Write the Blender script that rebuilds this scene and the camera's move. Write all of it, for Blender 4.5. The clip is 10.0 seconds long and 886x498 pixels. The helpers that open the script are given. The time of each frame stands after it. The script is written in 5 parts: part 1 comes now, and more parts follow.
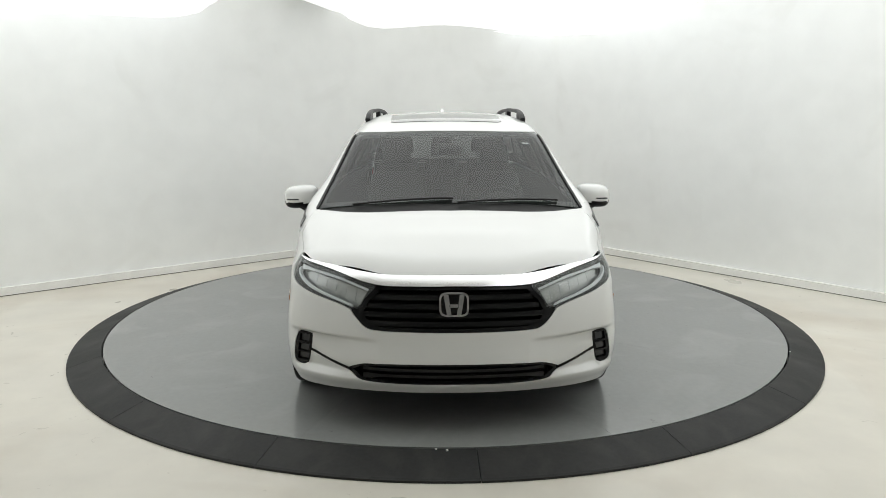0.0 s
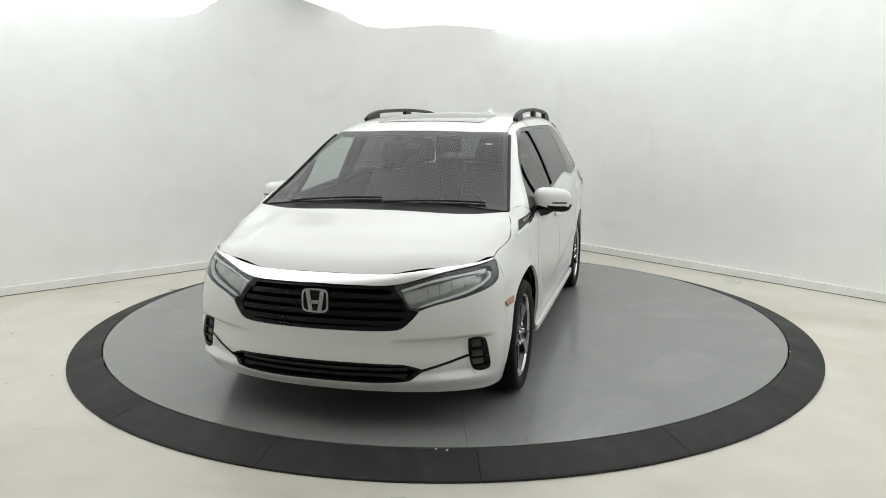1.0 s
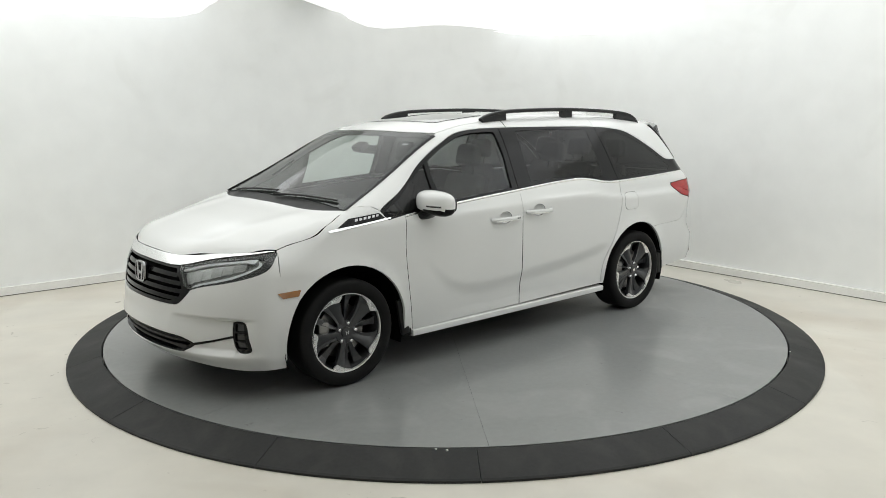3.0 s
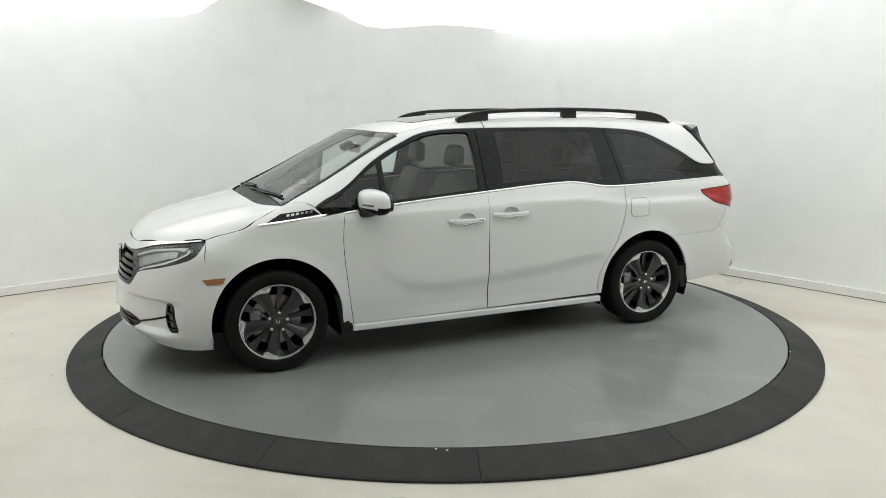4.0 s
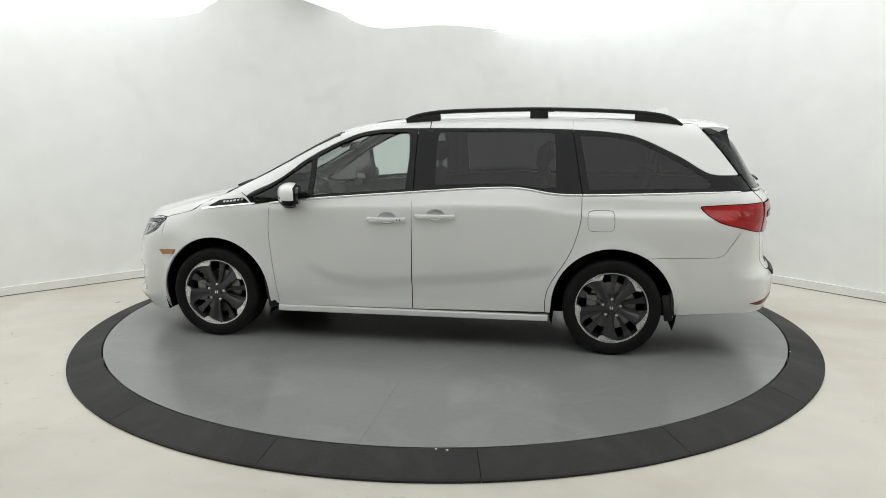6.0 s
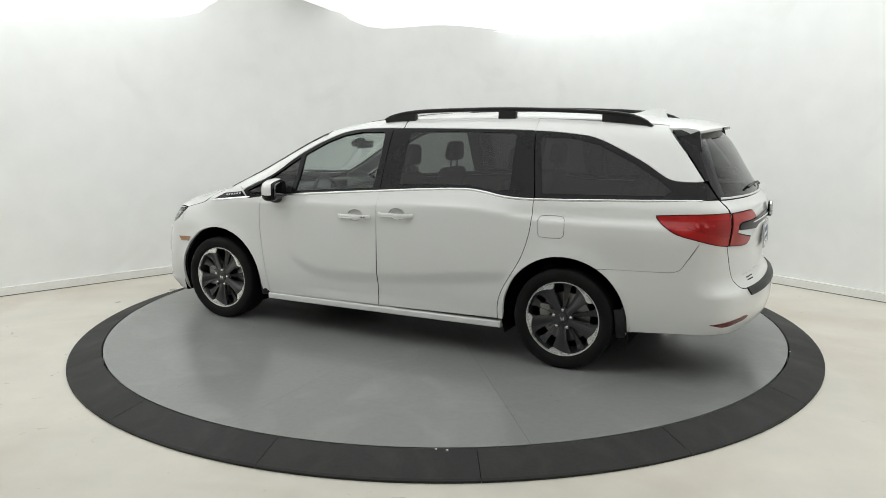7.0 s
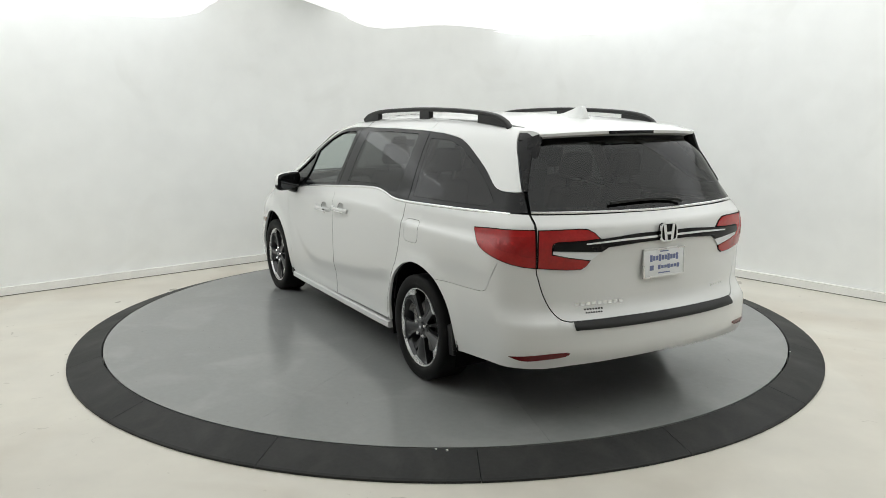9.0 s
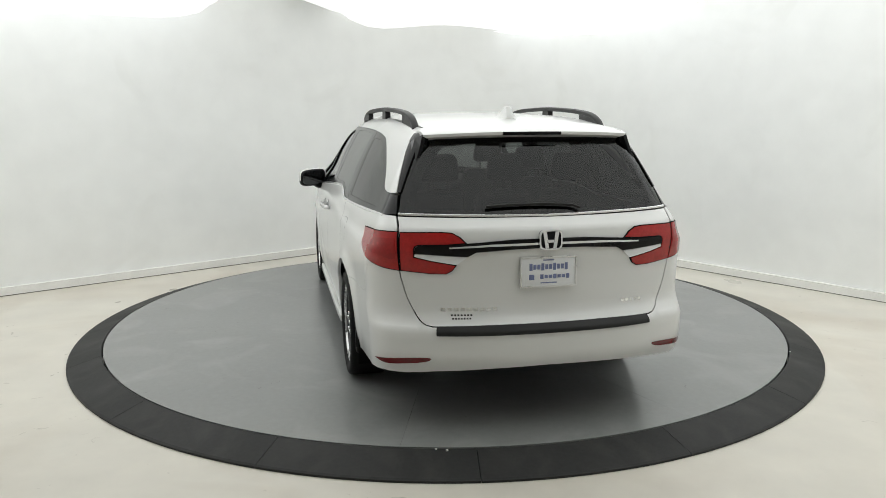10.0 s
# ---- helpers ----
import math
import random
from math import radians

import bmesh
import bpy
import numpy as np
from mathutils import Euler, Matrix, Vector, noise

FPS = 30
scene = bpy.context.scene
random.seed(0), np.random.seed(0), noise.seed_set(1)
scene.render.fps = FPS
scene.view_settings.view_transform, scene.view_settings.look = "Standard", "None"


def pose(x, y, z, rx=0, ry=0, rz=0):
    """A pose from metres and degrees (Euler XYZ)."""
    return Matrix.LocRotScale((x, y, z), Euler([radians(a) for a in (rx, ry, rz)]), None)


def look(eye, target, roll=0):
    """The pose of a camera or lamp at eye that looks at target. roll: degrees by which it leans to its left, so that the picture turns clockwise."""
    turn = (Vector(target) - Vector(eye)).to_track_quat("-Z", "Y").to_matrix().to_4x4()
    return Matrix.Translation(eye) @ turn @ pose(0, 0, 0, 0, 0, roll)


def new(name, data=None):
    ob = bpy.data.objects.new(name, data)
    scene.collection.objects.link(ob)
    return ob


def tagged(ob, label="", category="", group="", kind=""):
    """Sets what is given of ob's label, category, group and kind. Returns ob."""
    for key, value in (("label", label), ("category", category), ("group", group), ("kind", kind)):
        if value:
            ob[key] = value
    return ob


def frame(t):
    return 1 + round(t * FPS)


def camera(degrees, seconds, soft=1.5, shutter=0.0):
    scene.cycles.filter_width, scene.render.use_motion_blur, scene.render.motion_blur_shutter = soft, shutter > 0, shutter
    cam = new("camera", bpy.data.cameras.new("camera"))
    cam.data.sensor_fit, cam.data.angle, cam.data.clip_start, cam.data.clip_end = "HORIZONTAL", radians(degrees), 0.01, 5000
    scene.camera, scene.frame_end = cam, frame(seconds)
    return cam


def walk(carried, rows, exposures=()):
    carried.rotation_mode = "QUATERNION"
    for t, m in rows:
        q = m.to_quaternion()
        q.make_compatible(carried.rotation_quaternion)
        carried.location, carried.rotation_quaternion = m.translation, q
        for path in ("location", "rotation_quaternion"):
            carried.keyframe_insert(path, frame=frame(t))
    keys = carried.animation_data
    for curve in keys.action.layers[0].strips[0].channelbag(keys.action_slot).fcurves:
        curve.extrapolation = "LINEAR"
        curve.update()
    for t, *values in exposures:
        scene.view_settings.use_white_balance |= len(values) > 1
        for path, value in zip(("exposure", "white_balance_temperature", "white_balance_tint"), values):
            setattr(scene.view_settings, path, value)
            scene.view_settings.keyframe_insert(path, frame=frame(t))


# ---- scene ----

# ---- camera: it stands still ----
cam = camera(60.04, 10.0, soft=0.9)
EYE = (0.0, -6.464, 1.714)
STAND = look(EYE, (-0.00245 * 10, -6.464 + 9.8445, 1.714 - 1.75656), -0.14)
walk(cam, [(0.0, STAND), (10.0, STAND)], exposures=[(0.0, 0.03, 6500, 10), (10.0, 0.03, 6500, 10)])


def heading(t):
    """The turntable's turn in degrees."""
    return -89.0 - 16.83 * t


# ---- world: a faint grey, the room is closed ----
world = bpy.data.worlds.new("world")
scene.world = world
world.use_nodes = True
world.node_tree.nodes["Background"].inputs[0].default_value = (0.9, 0.95, 1.0, 1)
world.node_tree.nodes["Background"].inputs[1].default_value = 0.3


# ---- materials ----
def material(name, colour, rough=0.5, metal=0.0, coat=0.0, vary=0.06, scale=6.0, fine=60.0, bump_size=0.0, rough_vary=0.1, emit=0.0, coat_rough=0.04, spec=0.5, glow=None):
    m = bpy.data.materials.new(name)
    m.use_nodes = True
    nt = m.node_tree
    bsdf = nt.nodes["Principled BSDF"]
    bsdf.inputs["Metallic"].default_value = metal
    bsdf.inputs["Coat Weight"].default_value = coat
    bsdf.inputs["Coat Roughness"].default_value = coat_rough
    bsdf.inputs["Specular IOR Level"].default_value = spec
    tex = nt.nodes.new("ShaderNodeTexCoord")
    big, small = nt.nodes.new("ShaderNodeTexNoise"), nt.nodes.new("ShaderNodeTexNoise")
    for node, sc in ((big, scale), (small, fine)):
        node.inputs["Scale"].default_value = sc
        node.inputs["Detail"].default_value = 5
        nt.links.new(tex.outputs["Object"], node.inputs["Vector"])
    add = nt.nodes.new("ShaderNodeMath")
    add.operation = "ADD"
    nt.links.new(big.outputs["Fac"], add.inputs[0])
    nt.links.new(small.outputs["Fac"], add.inputs[1])
    ramp = nt.nodes.new("ShaderNodeMapRange")
    ramp.inputs["From Min"].default_value, ramp.inputs["From Max"].default_value = 0.7, 1.3
    ramp.inputs["To Min"].default_value, ramp.inputs["To Max"].default_value = 1 - vary, 1 + vary
    nt.links.new(add.outputs[0], ramp.inputs["Value"])
    mul = nt.nodes.new("ShaderNodeMix")
    mul.data_type, mul.blend_type = "RGBA", "MULTIPLY"
    mul.inputs["Factor"].default_value = 1
    mul.inputs["A"].default_value = (*colour, 1)
    nt.links.new(ramp.outputs[0], mul.inputs["B"])
    nt.links.new(mul.outputs["Result"], bsdf.inputs["Base Color"])
    rr = nt.nodes.new("ShaderNodeMapRange")
    rr.inputs["From Min"].default_value, rr.inputs["From Max"].default_value = 0.35, 0.65
    rr.inputs["To Min"].default_value, rr.inputs["To Max"].default_value = max(0.01, rough * (1 - rough_vary)), min(1, rough * (1 + rough_vary))
    nt.links.new(big.outputs["Fac"], rr.inputs["Value"])
    nt.links.new(rr.outputs[0], bsdf.inputs["Roughness"])
    if bump_size:
        b = nt.nodes.new("ShaderNodeBump")
        b.inputs["Strength"].default_value = 0.5
        b.inputs["Distance"].default_value = bump_size
        nt.links.new(small.outputs["Fac"], b.inputs["Height"])
        nt.links.new(b.outputs[0], bsdf.inputs["Normal"])
    if emit:
        bsdf.inputs["Emission Color"].default_value = (*(glow or colour), 1)
        bsdf.inputs["Emission Strength"].default_value = emit
    return m


def pane_material(name, tint, gloss_rough=0.0, ior=1.7):
    """A thin pane: light passes straight through, tinted, under a clear reflection."""
    m = bpy.data.materials.new(name)
    m.use_nodes = True
    nt = m.node_tree
    nt.nodes.remove(nt.nodes["Principled BSDF"])
    out = nt.nodes["Material Output"]
    clear, gloss = nt.nodes.new("ShaderNodeBsdfTransparent"), nt.nodes.new("ShaderNodeBsdfGlossy")
    clear.inputs["Color"].default_value = (*tint, 1)
    gloss.inputs["Roughness"].default_value = gloss_rough
    facing, mix = nt.nodes.new("ShaderNodeLayerWeight"), nt.nodes.new("ShaderNodeMixShader")
    facing.inputs["Blend"].default_value = 0.5
    power, scaled = nt.nodes.new("ShaderNodeMath"), nt.nodes.new("ShaderNodeMath")
    power.operation, scaled.operation = "POWER", "MULTIPLY_ADD"
    power.inputs[1].default_value = 5.0
    base = ((ior - 1) / (ior + 1)) ** 2
    scaled.inputs[1].default_value, scaled.inputs[2].default_value = 1 - base, base
    nt.links.new(facing.outputs["Facing"], power.inputs[0])
    nt.links.new(power.outputs[0], scaled.inputs[0])
    nt.links.new(scaled.outputs[0], mix.inputs[0])
    nt.links.new(clear.outputs[0], mix.inputs[1])
    nt.links.new(gloss.outputs[0], mix.inputs[2])
    nt.links.new(mix.outputs[0], out.inputs["Surface"])
    return m


WALL = material("white_wall_fabric", (0.895, 0.905, 0.89), 0.75, vary=0.03, scale=0.8, fine=3.5)
CEIL = material("white_ceiling_fabric", (0.82, 0.82, 0.815), 0.8, vary=0.02, scale=0.9, fine=7)
# emission in the cloth replaces the studio lamps, weaker over the far part
GLOW = material("glowing_ceiling_fabric", (0.7, 0.7, 0.7), 0.8, vary=0.0, emit=1.09, glow=(0.972, 1.0, 0.985))
GLOW_FAR = material("dim_glowing_ceiling_fabric", (0.6, 0.6, 0.59), 0.8, vary=0.03, scale=1.2, fine=4, emit=0.84, glow=(0.985, 1.0, 0.985))
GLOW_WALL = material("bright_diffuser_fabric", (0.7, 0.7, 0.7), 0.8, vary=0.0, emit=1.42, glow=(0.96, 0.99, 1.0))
TRIM = material("white_trim_paint", (0.86, 0.855, 0.83), 0.45, vary=0.04)
LINE = material("grimy_joint_sealant", (0.16, 0.155, 0.135), 0.8)
FLOOR = material("cream_epoxy_floor", (0.66, 0.63, 0.56), 0.36, vary=0.075, scale=0.9, fine=3.2, rough_vary=0.25)


def stain(mat, colour, scale, low, high, most):
    """Soft blotches of another colour laid into a material's base colour."""
    nt = mat.node_tree
    bsdf = nt.nodes["Principled BSDF"]
    old = bsdf.inputs["Base Color"].links[0].from_socket
    tex, noise_node, ramp, mix = (nt.nodes.new(n) for n in ("ShaderNodeTexCoord", "ShaderNodeTexNoise", "ShaderNodeMapRange", "ShaderNodeMix"))
    noise_node.inputs["Scale"].default_value, noise_node.inputs["Detail"].default_value, noise_node.inputs["Distortion"].default_value = scale, 8, 1.2
    ramp.inputs["From Min"].default_value, ramp.inputs["From Max"].default_value = low, high
    ramp.inputs["To Max"].default_value = most
    mix.data_type = "RGBA"
    mix.inputs["B"].default_value = (*colour, 1)
    nt.links.new(tex.outputs["Object"], noise_node.inputs["Vector"])
    nt.links.new(noise_node.outputs["Fac"], ramp.inputs["Value"])
    nt.links.new(ramp.outputs[0], mix.inputs["Factor"])
    nt.links.new(old, mix.inputs["A"])
    nt.links.new(mix.outputs["Result"], bsdf.inputs["Base Color"])


stain(FLOOR, (0.48, 0.41, 0.32), 0.55, 0.48, 0.72, 0.45)
stain(FLOOR, (0.30, 0.27, 0.22), 9.0, 0.69, 0.74, 0.5)
stain(WALL, (0.70, 0.70, 0.66), 1.1, 0.58, 0.75, 0.2)
DISK = material("grey_table_paint", (0.238, 0.244, 0.240), 0.20, vary=0.04, scale=1.3, fine=25, rough_vary=0.12)
RUBBER = material("black_ramp_rubber", (0.024, 0.0245, 0.024), 0.6, vary=0.18, scale=2.5, fine=45, bump_size=0.001, spec=0.25)
LIP = material("black_edge_rubber", (0.01, 0.01, 0.01), 0.6)
stain(DISK, (0.13, 0.13, 0.125), 16.0, 0.71, 0.75, 0.6)
stain(DISK, (0.33, 0.33, 0.325), 1.6, 0.52, 0.72, 0.35)
stain(RUBBER, (0.055, 0.053, 0.05), 2.2, 0.5, 0.75, 0.6)
PAINT = material("pearl_white_paint", (0.71, 0.715, 0.705), 0.38, coat=0.9, coat_rough=0.11, vary=0.012, scale=3, fine=400)
BLACK_GLOSS = material("gloss_black_plastic", (0.006, 0.006, 0.0065), 0.14, vary=0.1, spec=0.2)
BLACK = material("satin_black_plastic", (0.011, 0.011, 0.011), 0.45, vary=0.12, fine=200, bump_size=0.0004, spec=0.3)
SHADOW = material("black_liner_and_gap_shade", (0.004, 0.004, 0.004), 0.9, spec=0.1)
TYRE = material("tyre_rubber", (0.009, 0.009, 0.009), 0.6, vary=0.15, fine=120, bump_size=0.0008, spec=0.13)
CHROME = material("chrome_trim", (0.86, 0.87, 0.88), 0.10, metal=1.0, vary=0.02)
SATIN = material("satin_chrome", (0.88, 0.885, 0.89), 0.22, metal=1.0, vary=0.02)
DARK_CHROME = material("smoked_chrome", (0.42, 0.42, 0.43), 0.2, metal=1.0, vary=0.02)
SILVER = material("machined_silver_alloy", (0.72, 0.72, 0.72), 0.28, metal=0.9, vary=0.03)
GUNMETAL = material("dark_grey_alloy", (0.032, 0.033, 0.036), 0.32, metal=0.35, coat=0.5, vary=0.06)
STEEL = material("brake_steel", (0.24, 0.235, 0.23), 0.35, metal=1.0, vary=0.1)
GLASS = pane_material("clear_green_glass", (0.80, 0.87, 0.845), ior=1.6)
SCREEN = pane_material("windscreen_glass", (0.64, 0.68, 0.66), ior=1.8)
PRIVACY = pane_material("dark_privacy_glass", (0.15, 0.155, 0.155), ior=1.5)
# same privacy glass; the darker tint holds the shade of the cabin behind
QUARTER = pane_material("cabin_shade_quarter_glass", (0.07, 0.072, 0.072), ior=1.5)
LENS = pane_material("clear_lamp_lens", (0.88, 0.90, 0.90), ior=1.5)
ROOF_GLASS = material("tinted_roof_glass", (0.02, 0.021, 0.022), 0.06, vary=0.05, spec=0.75, coat=1.0)
BACK_WALL = material("unseen_grey_wall", (0.72, 0.72, 0.70), 0.85, vary=0.08, scale=0.7, fine=6)
RED_LENS = material("red_lamp_lens", (0.37, 0.013, 0.013), 0.18, coat=0.35, vary=0.18, scale=9, spec=0.3)
RED_DEEP = material("deep_red_lamp_inner", (0.30, 0.009, 0.010), 0.2, coat=0.3, vary=0.15, scale=30, spec=0.3)
REFLEX = material("dark_red_reflector", (0.12, 0.008, 0.01), 0.2, coat=0.2, vary=0.1, spec=0.3)
AMBER = material("amber_marker_lens", (0.34, 0.15, 0.05), 0.25, coat=1.0, vary=0.1)
LAMP_GREY = material("lamp_housing_grey", (0.50, 0.50, 0.50), 0.22, metal=0.4, vary=0.2, scale=20)
LAMP_DARK = material("lamp_surround_grey", (0.05, 0.05, 0.051), 0.2, vary=0.1)
LED = material("white_light_guide", (0.82, 0.84, 0.86), 0.25, vary=0.02)
TRIM_CLOTH = material("grey_cabin_trim", (0.03, 0.03, 0.029), 0.7, vary=0.1, fine=150)
DASH = material("dark_dashboard_vinyl", (0.022, 0.022, 0.023), 0.6, vary=0.1, fine=150, bump_size=0.0005)
LEATHER = material("grey_seat_leather", (0.022, 0.0215, 0.021), 0.5, vary=0.08, fine=120, bump_size=0.0006)
HEADLINER = material("light_grey_headliner", (0.22, 0.22, 0.21), 0.9, vary=0.04)
MIRROR = material("mirror_glass", (0.07, 0.072, 0.075), 0.05, metal=1.0, vary=0.0)
PLATE = material("white_dealer_plate", (0.78, 0.79, 0.80), 0.35, vary=0.02)
PRINT = material("dark_blue_print", (0.16, 0.19, 0.34), 0.5)


# ---- small helpers ----
def bm_mesh(name, bm, mats, smooth=True):
    me = bpy.data.meshes.new(name)
    bm.normal_update()
    bm.to_mesh(me)
    bm.free()
    for m in (mats if isinstance(mats, (list, tuple)) else [mats]):
        me.materials.append(m)
    if smooth:
        me.shade_smooth()
        me.set_sharp_from_angle(angle=radians(38))
    return me


def part(name, bm, mats, parent=None, label="", smooth=True):
    ob = new(name, bm_mesh(name, bm, mats, smooth) if isinstance(bm, bmesh.types.BMesh) else bm)
    if parent:
        ob.parent = parent
    if label:
        ob["label"] = label
    return ob


def box(bm, size, at=(0, 0, 0), turn=(0, 0, 0), bevel=0.0, segments=2, taper=None):
    """A bevelled block; taper: how much its top narrows in x and y."""
    made = bmesh.ops.create_cube(bm, size=1)["verts"]
    for v in made:
        if taper and v.co.z > 0:
            v.co.x, v.co.y = v.co.x * taper[0], v.co.y * taper[1]
        v.co = Vector((v.co.x * size[0], v.co.y * size[1], v.co.z * size[2]))
    if bevel:
        edges = list({e for v in made for e in v.link_edges})
        res = bmesh.ops.bevel(bm, geom=edges, offset=bevel, segments=segments, affect="EDGES", profile=0.5)
        made = list({v for f in res["faces"] for v in f.verts} | {v for v in made if v.is_valid})
    bmesh.ops.transform(bm, matrix=pose(*at, *turn), verts=made)
    return made


def spin_profile(bm, profile, segments=64, axis="Y", closed=False):
    """A ring turned from rows of radius and offset along the axis."""
    rings = []
    for k in range(segments):
        a = 2 * math.pi * k / segments
        ring = []
        for r, o in profile:
            p = {"Y": (r * math.cos(a), o, r * math.sin(a)), "Z": (r * math.cos(a), r * math.sin(a), o)}[axis]
            ring.append(bm.verts.new(p))
        rings.append(ring)
    n = len(profile)
    for k in range(segments):
        a, b = rings[k], rings[(k + 1) % segments]
        for i in range(n if closed else n - 1):
            bm.faces.new((a[i], a[(i + 1) % n], b[(i + 1) % n], b[i]))
    bmesh.ops.recalc_face_normals(bm, faces=bm.faces)


def sweep(bm, path, section, up=(0, 0, 1), caps=True):
    """A section (rows of sideways and up) carried along a path; section may be one list, or one for each point."""
    rows = []
    for i, p in enumerate(path):
        d = (Vector(path[min(i + 1, len(path) - 1)]) - Vector(path[max(i - 1, 0)])).normalized()
        side = d.cross(Vector(up)).normalized()
        high = side.cross(d)
        sec = section[i] if isinstance(section[0][0], (list, tuple)) else section
        rows.append([bm.verts.new(Vector(p) + side * a + high * b) for a, b in sec])
    n = len(rows[0])
    for a, b in zip(rows, rows[1:]):
        for i in range(n):
            bm.faces.new((a[i], a[(i + 1) % n], b[(i + 1) % n], b[i]))
    if caps:
        bm.faces.new(rows[0][::-1])
        bm.faces.new(rows[-1])
    bmesh.ops.recalc_face_normals(bm, faces=bm.faces)


def oval(w, h, n=10, power=2.6):
    out = []
    for k in range(n):
        a = 2 * math.pi * k / n
        c, s = math.cos(a), math.sin(a)
        out.append((w / 2 * math.copysign(abs(c) ** (2 / power), c), h / 2 * math.copysign(abs(s) ** (2 / power), s)))
    return out


# ---- the room: two pale walls that meet in a rounded corner, closed behind the camera ----
FLOOR_Z = -0.077
N1, D1 = Vector((-0.641, 0.7675)), 3.567
N2, D2 = Vector((0.767, 0.6416)), 3.636
FAR = 6.6


def meet(n, d, m, e):
    det = n.x * m.y - n.y * m.x
    return Vector(((d * m.y - n.y * e) / det, (n.x * e - d * m.x) / det))


def rounded(corner, a, b, radius, n=18):
    """The arc that rounds a corner between the ways to a and to b."""
    u, w = (a - corner).normalized(), (b - corner).normalized()
    half = u.angle(w) / 2
    tangent = radius / math.tan(half)
    centre = corner + (u + w).normalized() * (radius / math.sin(half))
    p, q = corner + u * tangent - centre, corner + w * tangent - centre
    out = []
    for k in range(n + 1):
        v = p.lerp(q, k / n)
        out.append(centre + v.normalized() * radius)
    return out


C_BACK, C_RIGHT = meet(N1, D1, N2, D2), meet(N2, D2, -N1, FAR)
C_FRONT, C_LEFT = meet(-N1, FAR, -N2, FAR), meet(-N2, FAR, N1, D1)


def wall(name, line, low, high, thick, mat, label, rows=8):
    bm = bmesh.new()
    grid = []
    for i, p in enumerate(line):
        d = (line[min(i + 1, len(line) - 1)] - line[max(i - 1, 0)]).normalized()
        out = Vector((-d.y, d.x))
        if out.dot(p) < 0:
            out = -out
        col = [bm.verts.new((p.x, p.y, low + (high - low) * k / rows)) for k in range(rows + 1)]
        col += [bm.verts.new((p.x + out.x * thick, p.y + out.y * thick, z)) for z in (high, low)]
        grid.append(col)
    for a, b in zip(grid, grid[1:]):
        for i in range(len(a)):
            j = (i + 1) % len(a)
            bm.faces.new((a[i], a[j], b[j], b[i]))
    bm.faces.new(grid[0])
    bm.faces.new(grid[-1][::-1])
    bmesh.ops.recalc_face_normals(bm, faces=bm.faces)
    return tagged(part(name, bm, mat), label, kind="structure")


back_line = [C_LEFT] + rounded(C_BACK, C_LEFT, C_RIGHT, 2.2) + [C_RIGHT]
wall("wall_back", back_line, FLOOR_Z, 4.2, 0.12, WALL, "seamless white studio wall with a rounded corner")
# added wall, never in view; its grey tones down reflections in the glass
wall("wall_front", [C_RIGHT, C_FRONT, C_LEFT], FLOOR_Z, 4.2, 0.12, BACK_WALL, "plain pale grey wall, unseen, added to close the room")
skirt = [p + (Vector((0, 0)) - p).normalized() * 0.055 for p in back_line]
wall("baseboard", skirt, FLOOR_Z + 0.008, FLOOR_Z + 0.088, 0.055, TRIM, "low white baseboard along the studio wall", rows=2)

foot = [p + (Vector((0, 0)) - p).normalized() * 0.048 for p in back_line]
wall("baseboard_joint", foot, FLOOR_Z, FLOOR_Z + 0.008, 0.04, LINE, "thin dirty joint between baseboard and floor", rows=1)

bm = bmesh.new()
bmesh.ops.create_grid(bm, x_segments=2, y_segments=2, size=14)
bmesh.ops.translate(bm, verts=bm.verts, vec=(0, -1, FLOOR_Z))
tagged(part("floor", bm, FLOOR), "cream sealed concrete floor with faint stains", kind="structure")


# ---- ceiling: white cloth that sags between its fixings ----
def cloth_height(x, y):
    """It hangs low along the walls and is tied up high near the rounded corner."""
    tied = math.exp(-(((x + 1.95) / 0.6) ** 2 + ((y - 3.3) / 2.1) ** 2))
    swell = math.exp(-(((x - 0.0) / 1.0) ** 2 + ((y - 4.7) / 1.0) ** 2))
    return 2.71 + 0.72 * tied + 0.19 * swell + 0.02 * math.sin(1.7 * x + 0.6 * y) + 0.02 * math.sin(2.3 * y - 0.8 * x) + 0.30 * max(0, min(1, (x - 1.9) / 1.2))


def glow_zone(x, y):
    """Where the cloth itself gives off light: over the table and the far walls, but not behind the camera nor in the
    tied-up corner.
    """
    # no glow in the corner, so the wall below it stays darker
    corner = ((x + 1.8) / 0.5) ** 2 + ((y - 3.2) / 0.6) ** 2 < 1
    # the glow reaches further at right front, unseen, to brighten the van's rear
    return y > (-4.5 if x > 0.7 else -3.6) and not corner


bm = bmesh.new()
bmesh.ops.create_grid(bm, x_segments=110, y_segments=110, size=11)
for v in bm.verts:
    v.co.y -= 1
    v.co.z = cloth_height(v.co.x, v.co.y)
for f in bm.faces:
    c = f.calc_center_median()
    f.material_index = 0 if not glow_zone(c.x, c.y) else 1 if c.y < 1.1 else 2
tagged(part("ceiling", bm, [CEIL, GLOW, GLOW_FAR]), "sagging white cloth ceiling that glows itself, zone by zone", kind="structure")


